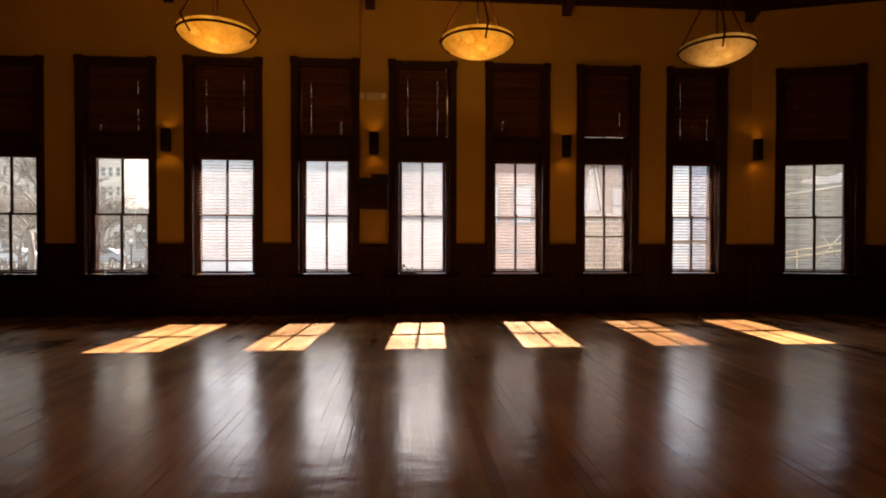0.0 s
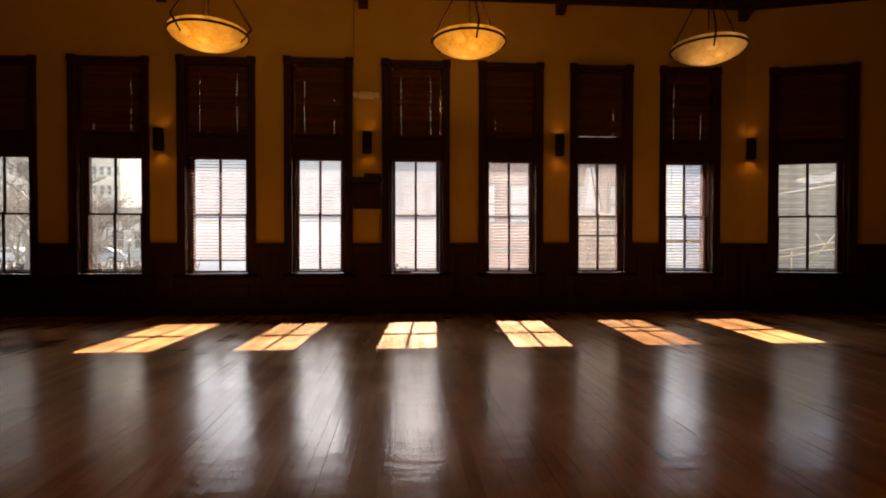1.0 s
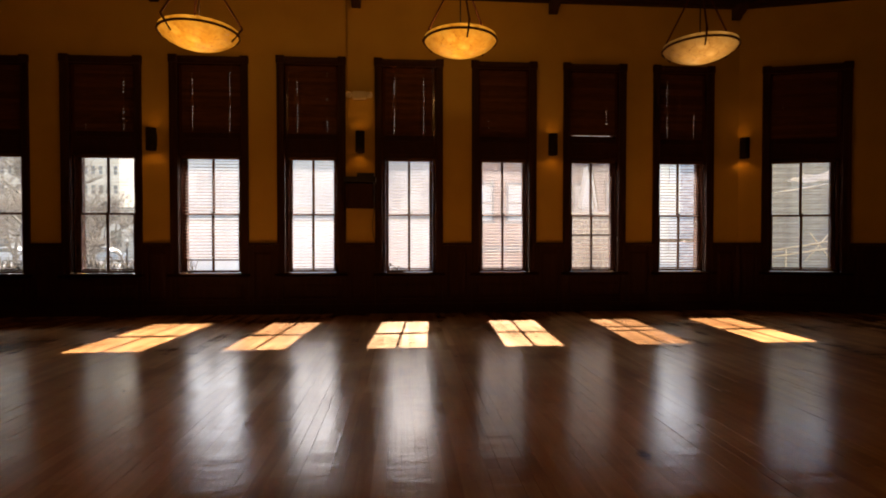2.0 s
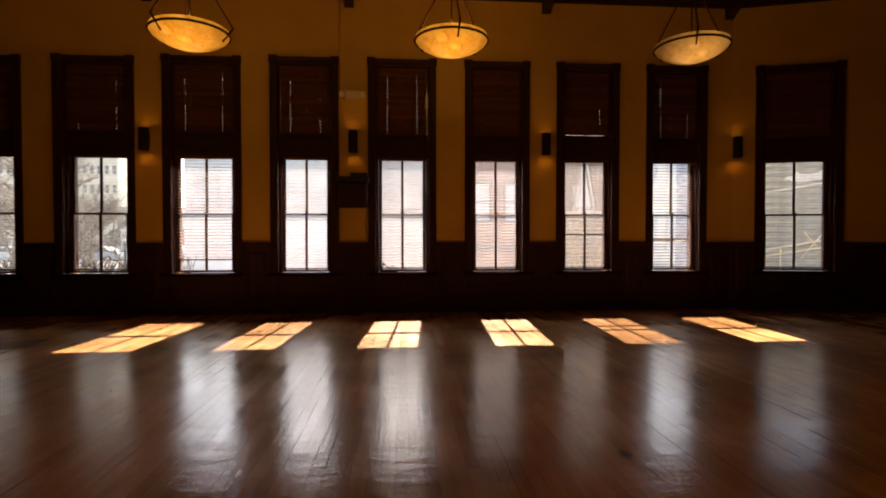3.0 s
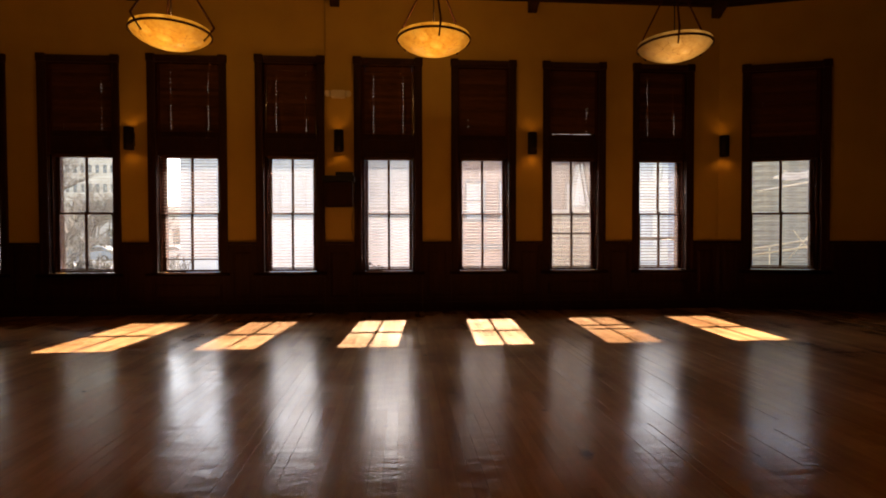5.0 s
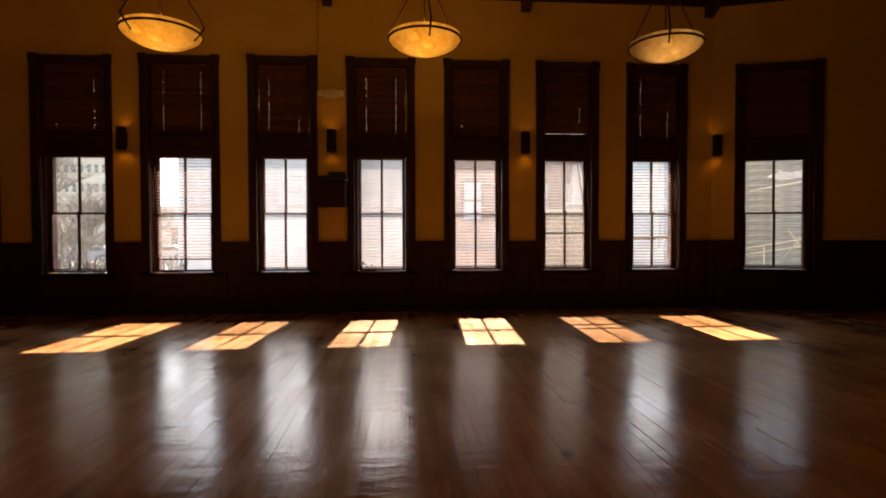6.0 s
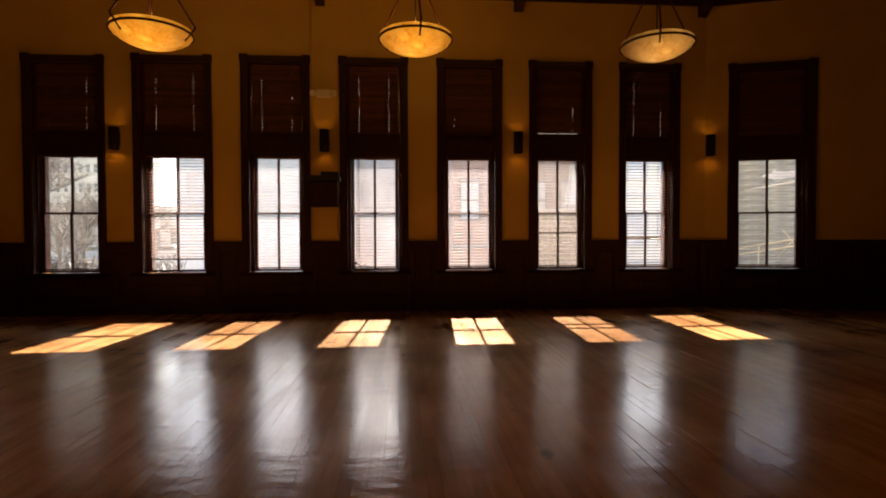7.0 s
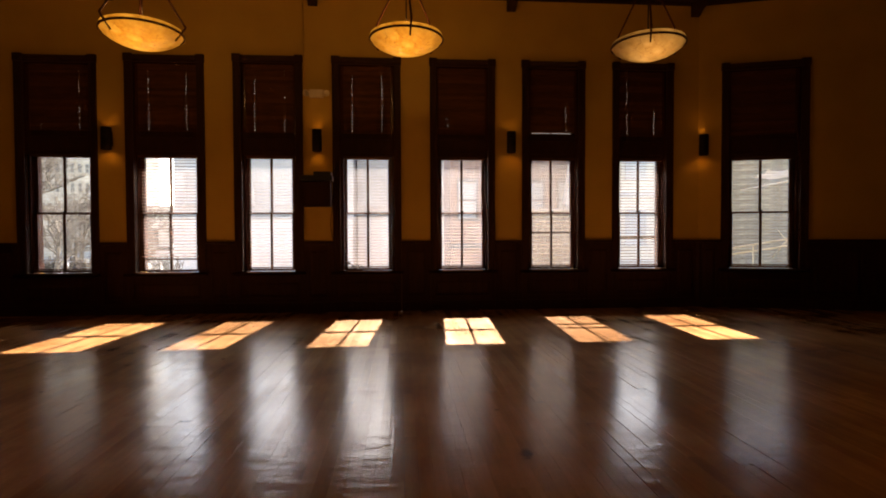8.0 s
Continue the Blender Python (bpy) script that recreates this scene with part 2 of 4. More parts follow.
GLASS = glass("window_glass", dirt=0.02)
HAZY = glass("hazy_glass", dirt=0.016, grime=(0.92, 0.95, 1.0))
CLEAN = glass("cleaner_glass", dirt=0.012)
DIM_GLASS = glass("dim_tinted_glass", tint=(0.86, 0.85, 0.85), dirt=0.02)
# made fully translucent to stop sun beams through the closed blinds' slots
SUN_STOP = glass("sun_stop_glass", dirt=1.5, grime=(0.27, 0.26, 0.25))
IRON = material("dark_iron", ((0.012, 0.008, 0.006), (0.022, 0.014, 0.01), (0.035, 0.022, 0.015)), 8.0, (1, 1, 1), (0.4, 0.6), 0.1, 60.0, metal=0.7)
BRONZE = material("dark_bronze", ((0.05, 0.014, 0.007), (0.075, 0.021, 0.01), (0.1, 0.03, 0.014)), 8.0, (1, 1, 1), (0.6, 0.8), 0.1, 60.0, spec=0.2)
BLACK = material("black_plastic", ((0.008, 0.008, 0.008), (0.013, 0.013, 0.013), (0.02, 0.02, 0.02)), 6.0, (1, 1, 1), (0.35, 0.55), 0.1, 80.0)
CREAM = material("cream_plastic", ((0.62, 0.52, 0.32), (0.7, 0.59, 0.37), (0.76, 0.65, 0.42)), 6.0, (1, 1, 1), (0.4, 0.5), 0.05, 80.0)
CORD = material("pale_cord", ((0.3, 0.26, 0.2), (0.4, 0.35, 0.28), (0.5, 0.44, 0.35)), 20.0, (1, 1, 1), (0.7, 0.9), 0.1, 90.0)
BOWL = alabaster("amber_alabaster", ((0.62, 0.2, 0.016), (0.88, 0.365, 0.042), (0.97, 0.495, 0.08)), 0.17, 0.3)
BOWL_PALE = alabaster("pale_alabaster", ((0.54, 0.235, 0.045), (0.73, 0.365, 0.085), (0.85, 0.475, 0.14)), 0.13, 0.07)
# bowls of the unseen fill lamps, brighter than the others
BOWL_FILL = alabaster("fill_lamp_alabaster", ((0.72, 0.26, 0.03), (0.95, 0.42, 0.06), (1.0, 0.53, 0.1)), 0.38, 0.6)
BULB = glowing("warm_bulb", (1.0, 0.55, 0.18), 1.5)
BRICK = material("red_brick", ((0.18, 0.12, 0.103), (0.25, 0.172, 0.15), (0.33, 0.235, 0.207)), 0.8, (1, 1, 1), (0.8, 0.95), 0.2, 12.0)
STONE = material("pale_stone", ((0.47, 0.47, 0.472), (0.56, 0.56, 0.562), (0.64, 0.64, 0.642)), 0.3, (1, 1, 1), (0.8, 0.95), 0.2, 8.0)
OFFICE_STONE = material("weathered_grey_stone", ((0.26, 0.23, 0.185), (0.46, 0.41, 0.345), (0.64, 0.585, 0.505)), 0.25, (0.4, 1, 2.5), (0.8, 0.95), 0.2, 6.0)
GREY_STONE = material("grey_stone", ((0.28, 0.284, 0.295), (0.385, 0.39, 0.40), (0.49, 0.496, 0.505)), 0.3, (1, 1, 1), (0.8, 0.95), 0.2, 8.0)
WHITE_TRIM = material("white_painted_trim", ((0.68, 0.68, 0.66), (0.75, 0.75, 0.73), (0.8, 0.8, 0.78)), 2.0, (1, 1, 1), (0.5, 0.7), 0.1, 30.0)
CREAM_RENDER = material("cream_wall_render", ((0.62, 0.58, 0.52), (0.7, 0.66, 0.59), (0.77, 0.73, 0.66)), 0.4, (1, 1, 1), (0.8, 0.95), 0.2, 8.0)
SIDING = material("brown_siding", ((0.15, 0.185, 0.24), (0.3, 0.365, 0.46), (0.5, 0.6, 0.73)), 3.2, (0.8, 1, 3), (0.7, 0.9), 0.2, 12.0)
SLATE = material("roof_slate", ((0.1, 0.1, 0.105), (0.15, 0.15, 0.155), (0.2, 0.2, 0.2)), 0.8, (1, 1, 1), (0.7, 0.9), 0.3, 10.0)
DARK_PANE = material("far_window_pane", ((0.05, 0.055, 0.06), (0.08, 0.085, 0.09), (0.11, 0.115, 0.12)), 0.7, (1, 1, 1), (0.08, 0.15), 0.0, 10.0)
ASPHALT = material("asphalt", ((0.05, 0.05, 0.05), (0.07, 0.07, 0.07), (0.095, 0.095, 0.09)), 0.4, (1, 1, 1), (0.8, 0.95), 0.2, 14.0)
CONCRETE = material("grey_paving", ((0.22, 0.22, 0.22), (0.28, 0.28, 0.28), (0.34, 0.34, 0.338)), 0.5, (1, 1, 1), (0.8, 0.95), 0.2, 12.0)
BARK = material("grey_bark", ((0.09, 0.075, 0.06), (0.14, 0.12, 0.1), (0.2, 0.17, 0.14)), 2.0, (3, 3, 0.6), (0.85, 0.95), 0.4, 20.0)
HEDGE = material("hedge_twigs", ((0.03, 0.026, 0.022), (0.05, 0.043, 0.036), (0.07, 0.06, 0.05)), 2.0, (3, 3, 0.6), (0.85, 0.95), 0.4, 20.0)
CAR_BLUE = material("blue_grey_paint", ((0.16, 0.2, 0.25), (0.18, 0.22, 0.27), (0.2, 0.24, 0.29)), 0.6, (1, 1, 1), (0.2, 0.25), 0.0, 10.0, coat=0.5)
CAR_WHITE = material("white_car_paint", ((0.4, 0.4, 0.4), (0.45, 0.45, 0.45), (0.5, 0.5, 0.5)), 0.6, (1, 1, 1), (0.55, 0.7), 0.0, 10.0, spec=0.2)
RUBBER = material("tyre_rubber", ((0.012, 0.012, 0.012), (0.018, 0.018, 0.018), (0.025, 0.025, 0.025)), 6.0, (1, 1, 1), (0.8, 0.9), 0.1, 40.0)
MILK_GLASS = material("milk_glass_globe", ((0.75, 0.75, 0.72), (0.8, 0.8, 0.77), (0.85, 0.85, 0.82)), 4.0, (1, 1, 1), (0.2, 0.3), 0.0, 40.0)


# ---- building helpers ----
def box(bm, x0, x1, y0, y1, z0, z1, bevel=0.0):
    v = [bm.verts.new((x, y, z)) for z in (z0, z1) for y in (y0, y1) for x in (x0, x1)]
    faces = [bm.faces.new([v[i] for i in q]) for q in ((0, 2, 3, 1), (4, 5, 7, 6), (0, 1, 5, 4), (2, 6, 7, 3), (0, 4, 6, 2), (1, 3, 7, 5))]
    if bevel:
        edges = list({e for f in faces for e in f.edges})
        bmesh.ops.bevel(bm, geom=edges, offset=bevel, segments=2, affect="EDGES", clamp_overlap=True)
    return bm


def prism(bm, outline, low, high, axis="z"):
    """A straight bar with the given outline, from low to high along an axis."""
    def place(a, b, h):
        return {"z": (a, b, h), "x": (h, a, b), "y": (a, h, b)}[axis]
    rings = [[bm.verts.new(place(a, b, h)) for a, b in outline] for h in (low, high)]
    k = len(outline)
    for i in range(k):
        j = (i + 1) % k
        bm.faces.new((rings[0][i], rings[0][j], rings[1][j], rings[1][i]))
    bm.faces.new(rings[0][::-1])
    bm.faces.new(rings[1])
    bmesh.ops.recalc_face_normals(bm, faces=bm.faces[:])
    return bm


def lathe(bm, outline, steps=32, centre=(0, 0, 0), close=False):
    """Turns an outline of (radius, height) about the z axis."""
    rings = []
    for k in range(steps):
        a = 2 * math.pi * k / steps
        rings.append([bm.verts.new((centre[0] + r * math.cos(a), centre[1] + r * math.sin(a), centre[2] + h)) for r, h in outline])
    last = len(outline) if close else len(outline) - 1
    for k in range(steps):
        a, b = rings[k], rings[(k + 1) % steps]
        for i in range(last):
            j = (i + 1) % len(outline)
            bm.faces.new((a[i], b[i], b[j], a[j]))
    bmesh.ops.remove_doubles(bm, verts=bm.verts[:], dist=1e-5)
    bmesh.ops.recalc_face_normals(bm, faces=bm.faces[:])
    for f in bm.faces:
        f.smooth = True
    return bm


def tube(bm, points, radii, sides=8):
    """A round bar along a line of points; radii: one number, or one a point."""
    points = [Vector(p) for p in points]
    if not isinstance(radii, (list, tuple)):
        radii = [radii] * len(points)
    rings, side = [], None
    for i, p in enumerate(points):
        way = (points[min(i + 1, len(points) - 1)] - points[max(i - 1, 0)]).normalized()
        if side is None:
            side = way.orthogonal().normalized()
        side = (side - way * side.dot(way)).normalized()
        other = way.cross(side)
        rings.append([bm.verts.new(p + radii[i] * (math.cos(2 * math.pi * k / sides) * side + math.sin(2 * math.pi * k / sides) * other)) for k in range(sides)])
    for a, b in zip(rings, rings[1:]):
        for k in range(sides):
            f = bm.faces.new((a[k], a[(k + 1) % sides], b[(k + 1) % sides], b[k]))
            f.smooth = True
    bm.faces.new(rings[0][::-1])
    bm.faces.new(rings[-1])
    return bm


def mesh_of(name, bm, mat):
    data = bpy.data.meshes.new(name)
    bm.to_mesh(data)
    bm.free()
    data.materials.append(mat)
    return data


def part(name, bm, mat, parent=None, label=""):
    ob = new(name, mesh_of(name, bm, mat))
    ob.parent = parent
    if label:
        ob["label"] = label
    return ob


def piece(name, data, parent, m):
    """A part that shares its mesh with others alike."""
    ob = new(name, data)
    ob.parent = parent
    ob.matrix_basis = m
    return ob


def thing(name, label, category, m=None, group="", kind=""):
    ob = new(name)
    ob.empty_display_size = 0.2
    if m is not None:
        ob.matrix_basis = m
    return tagged(ob, label, category, group, kind)


def B():
    return bmesh.new()


# ---- the hall ----
WALL = 8.72          # inner face of the long window wall
TRIM = 8.691         # face of the window casings
THICK = 0.42
BEND = Vector((5.98, WALL, 0))
BEND_TURN = -17.0    # the end bay turns towards the room
CEILING = 5.5
WEST, EAST, BACK = -9.6, 12.4, -7.0
SILL = 0.66
# centre along the wall, width over the casing, glass width, tilt and depth of the slats, foot of the blind, holes of the closed blind, extra bar, head
# a hole is (side, from, to, share of slats): daylight through the cord slots of the closed upper blind
PAIRED = (("L", 0.0, 0.45, 0.95), ("L", 0.56, 0.95, 0.95), ("R", 0.0, 0.45, 0.95), ("R", 0.5, 0.92, 0.9))
WINDOWS = [
    (-6.165, 1.207, 0.80, 7.0, 0.016, 0.72, (), 0.0, 3.96),
    (-4.480, 1.207, 0.80, 7.0, 0.016, 0.72, (("R", 0.0, 0.4, 0.9), ("R", 0.55, 0.98, 0.75), ("L", 0.0, 0.2, 0.5)), 0.0, 3.99),
    (-2.842, 1.207, 0.81, 22.0, 0.028, 0.87, (("L", 0.0, 0.42, 0.9), ("L", 0.58, 1.0, 0.85), ("R", 0.0, 0.42, 0.95), ("R", 0.58, 1.0, 0.9)), 0.0, 4.025),
    (-1.241, 1.088, 0.665, 9.0, 0.034, 0.72, (("L", 0.0, 0.47, 1.0), ("L", 0.55, 0.85, 0.6), ("R", 0.0, 0.2, 0.5), ("R", 0.5, 0.57, 0.9), ("R", 0.9, 1.0, 0.9)), 0.0, 4.05),
    (0.331, 1.109, 0.675, 8.0, 0.034, 0.72, PAIRED, 0.0, 4.05),
    (1.903, 1.081, 0.675, 13.0, 0.028, 0.72, (("L", 0.0, 0.3, 0.35),), 0.0, 4.05),
    (3.440, 1.070, 0.665, 16.0, 0.022, 0.72, (("R", 0.05, 0.45, 0.8),), 1.285, 4.05),
    (4.987, 1.058, 0.665, 32.0, 0.02, 0.72, (("L", 0.0, 0.35, 0.95), ("L", 0.5, 0.95, 0.9), ("R", 0.0, 0.42, 1.0)), 1.185, 4.05),
]
END_WINDOW = (1.022, 1.32, 0.88, 8.0, 0.017, 0.72, (("L", 0.45, 0.9, 0.5),), 0.0, 4.03)


def wall_with_openings(name, x0, x1, height, thick, openings, mat, label, m=None):
    """A wall along x whose room face is y = 0; openings (left, right, bottom, top) go right through it."""
    bm = B()
    xs = sorted({x0, x1, *[v for o in openings for v in o[:2]]})
    zs = sorted({0.0, height, *[v for o in openings for v in o[2:]]})

    def solid(i, k):
        if not (0 <= i < len(xs) - 1 and 0 <= k < len(zs) - 1):
            return False
        cx, cz = (xs[i] + xs[i + 1]) / 2, (zs[k] + zs[k + 1]) / 2
        return not any(l < cx < r and b < cz < t for l, r, b, t in openings)
    points = {}

    def at(i, j, k):
        if (i, j, k) not in points:
            points[i, j, k] = bm.verts.new((xs[i], j * thick, zs[k]))
        return points[i, j, k]
    for i in range(len(xs) - 1):
        for k in range(len(zs) - 1):
            if not solid(i, k):
                continue
            bm.faces.new((at(i, 0, k), at(i + 1, 0, k), at(i + 1, 0, k + 1), at(i, 0, k + 1)))
            bm.faces.new((at(i, 1, k), at(i, 1, k + 1), at(i + 1, 1, k + 1), at(i + 1, 1, k)))
            if not solid(i - 1, k):
                bm.faces.new((at(i, 0, k), at(i, 0, k + 1), at(i, 1, k + 1), at(i, 1, k)))
            if not solid(i + 1, k):
                bm.faces.new((at(i + 1, 0, k), at(i + 1, 1, k), at(i + 1, 1, k + 1), at(i + 1, 0, k + 1)))
            if not solid(i, k - 1):
                bm.faces.new((at(i, 0, k), at(i, 1, k), at(i + 1, 1, k), at(i + 1, 0, k)))
            if not solid(i, k + 1):
                bm.faces.new((at(i, 0, k + 1), at(i + 1, 0, k + 1), at(i + 1, 1, k + 1), at(i, 1, k + 1)))
    bmesh.ops.recalc_face_normals(bm, faces=bm.faces[:])
    ob = part(name, bm, mat)
    if m is not None:
        ob.matrix_basis = m
    return tagged(ob, label, "wall", kind="structure")


def opening(w):
    half = w[1] / 2 - 0.085
    return (w[0] - half, w[0] + half, SILL - 0.02, w[8] + 0.02)


MAIN = pose(0, WALL, 0)
TURNED = Matrix.Translation(BEND) @ pose(0, 0, 0, 0, 0, BEND_TURN)
wall_with_openings("wall_north", WEST, BEND.x, CEILING, THICK, [opening(w) for w in WINDOWS], PLASTER, "ochre yellow plaster wall with a row of tall windows", MAIN)
wall_with_openings("wall_north_east", -0.12, 6.9, CEILING, THICK, [opening(END_WINDOW)], PLASTER, "ochre yellow plaster wall of the end bay", TURNED)
CORNER = TURNED @ Vector((6.9, 0, 0))
wall_with_openings("wall_east", 0.0, CORNER.y - BACK, CEILING, 0.3, [], PLASTER, "plain ochre plaster end wall", Matrix.Translation((CORNER.x, CORNER.y, 0)) @ pose(0, 0, 0, 0, 0, -90))
wall_with_openings("wall_west", 0.0, WALL + THICK - BACK, CEILING, 0.3, [], PLASTER, "plain ochre plaster end wall", Matrix.Translation((WEST, BACK, 0)) @ pose(0, 0, 0, 0, 0, 90))
wall_with_openings("wall_south", 0.0, CORNER.x - WEST + 0.6, CEILING, 0.3, [], PLASTER, "plain ochre plaster back wall", Matrix.Translation((CORNER.x + 0.3, BACK, 0)) @ pose(0, 0, 0, 0, 0, 180))

# ceiling, beams and the plate on top of the wall
bm = B()
box(bm, WEST - 0.3, CORNER.x + 0.3, BACK - 0.3, WALL + THICK, CEILING, CEILING + 0.2)
for k in range(int((CORNER.x - WEST) / 0.14)):
    x = WEST + 0.14 * k
    box(bm, x + 0.004, x + 0.136, BACK, WALL, CEILING - 0.018, CEILING - 0.001)
tagged(part("ceiling", bm, BEAM_WOOD), "dark boarded wooden ceiling", "ceiling", kind="structure")
BEAMS = (-6.84, -3.67, -0.52, 2.72, 5.9)
for x in BEAMS:
    reach = WALL
    bm = box(B(), x - 0.09, x + 0.09, BACK, reach - 0.17, 5.17, CEILING - 0.02, 0.008)
    tagged(part("ceiling_beam", bm, BEAM_WOOD), "dark stained timber ceiling beam", "beam", "ceiling beams", "structure")
    bm = B()
    prism(bm, [(reach - 0.002, 4.945), (reach - 0.06, 4.96), (reach - 0.1, 5.0), (reach - 0.2, 5.04), (reach - 0.26, 5.13), (reach - 0.26, 5.165), (reach - 0.002, 5.165)], x - 0.075, x + 0.075, "x")
    bmesh.ops.bevel(bm, geom=bm.edges[:], offset=0.006, segments=1, affect="EDGES")
    tagged(part("corbel", bm, BEAM_WOOD), "dark carved timber corbel on the wall below a beam", "corbel", "corbels", "structure")
bm = box(B(), WEST, BEND.x, WALL - 0.165, WALL - 0.002, 5.168, 5.42, 0.01)
box(bm, WEST, BEND.x, WALL - 0.09, WALL - 0.002, 5.13, 5.166, 0.008)
tagged(part("wall_plate", bm, BEAM_WOOD), "dark timber plate along the top of the wall", "beam", kind="structure")
bm = box(B(), 0.05, 6.85, -0.165, -0.002, 5.168, 5.42, 0.01)
box(bm, 0.05, 6.85, -0.09, -0.002, 5.13, 5.166, 0.008)
ob = part("wall_plate", bm, BEAM_WOOD)
ob.matrix_basis = TURNED
tagged(ob, "dark timber plate along the top of the end bay", "beam", kind="structure")


# ---- panelling under and between the windows ----
RAIL = 1.155


def panelling(x0, x1, top, m, cap):
    """One bay of framed wall panelling against the wall, with or without the chair rail on it."""
    bay = thing("wainscot", "dark stained wooden wall panelling" + (" with a moulded chair rail" if cap else " below the window sill"), "panelling", m, "wall panelling", "structure")
    f, w = -0.032, x1 - x0
    bm = box(B(), x0 + 0.001, x1 - 0.001, -0.012, -0.001, 0.0, top)
    part("backing", bm, DARK_WOOD, bay)
    for a, b in ((x0 + 0.001, x0 + 0.075), (x1 - 0.075, x1 - 0.001)):
        part("stile", box(B(), a, b, f, -0.013, 0.16, top - 0.002, 0.004), DARK_WOOD, bay)
    for a, b in ((0.16, 0.24), (top - 0.1, top - 0.002)):
        part("rail", box(B(), x0 + 0.077, x1 - 0.077, f, -0.013, a, b, 0.004), DARK_WOOD, bay)
    bm = B()
    l, r, lo, hi = x0 + 0.09, x1 - 0.09, 0.255, top - 0.115
    if r - l > 0.08:
        outer = [bm.verts.new((x, -0.014, z)) for x, z in ((l, lo), (r, lo), (r, hi), (l, hi))]
        k = min(0.035, (r - l) / 4)
        inner = [bm.verts.new((x, -0.028, z)) for x, z in ((l + k, lo + k), (r - k, lo + k), (r - k, hi - k), (l + k, hi - k))]
        bm.faces.new(inner)
        for i in range(4):
            bm.faces.new((outer[i], outer[(i + 1) % 4], inner[(i + 1) % 4], inner[i]))
        part("raised_panel", bm, DARK_WOOD, bay)
    else:
        bm.free()
    part("baseboard", prism(B(), [(-0.001, 0), (-0.045, 0), (-0.045, 0.12), (-0.036, 0.145), (-0.034, 0.158), (-0.001, 0.158)], x0 + 0.001, x1 - 0.001, "x"), DARK_WOOD, bay)
    if cap:
        part("chair_rail", prism(B(), [(-0.001, top + 0.001), (-0.036, top + 0.001), (-0.05, top + 0.012), (-0.06, top + 0.03), (-0.05, top + 0.042), (-0.001, top + 0.045)], x0 + 0.001, x1 - 0.001, "x"), DARK_WOOD, bay)


def run_of_panelling(x0, x1, windows, m):
    edges = [x0]
    for w in windows:
        edges += [w[0] - w[1] / 2, w[0] + w[1] / 2]
    edges.append(x1)
    for i in range(len(edges) - 1):
        a, b = edges[i], edges[i + 1]
        if i % 2:
            panelling(a, b, 0.6, m, False)
        else:
            n = max(1, round((b - a) / 0.9))
            for k in range(n):
                panelling(a + (b - a) * k / n, a + (b - a) * (k + 1) / n, RAIL - 0.045, m, True)


run_of_panelling(WEST, BEND.x - 0.001, WINDOWS, MAIN)
run_of_panelling(0.003, 6.8, [END_WINDOW], TURNED)


# ---- windows ----
def sash(name, win, half, glass_half, y, low, high, foot, top, mullion=True, mat=GLASS):
    """A sash with a middle bar and its panes, in local window coordinates."""
    bm = B()
    box(bm, -half, -glass_half, y, y + 0.036, low, high, 0.004)
    box(bm, glass_half, half, y, y + 0.036, low, high, 0.004)
    box(bm, -glass_half, glass_half, y + 0.001, y + 0.035, low, low + foot, 0.004)
    box(bm, -glass_half, glass_half, y + 0.001, y + 0.035, high - top, high, 0.004)
    frame_ob = part(name, bm, VARNISH, win)
    if mullion:
        part("glazing_bar", box(B(), -0.019, 0.019, y + 0.004, y + 0.032, low + foot, high - top, 0.003), VARNISH, frame_ob)
    for a, b in ((-glass_half, -0.019), (0.019, glass_half)) if mullion else ((-glass_half, glass_half),):
        pane = part("pane", box(B(), a, b, y + 0.016, y + 0.019, low + foot, high - top), mat, frame_ob)
        pane.visible_shadow = mat is SUN_STOP
    return frame_ob


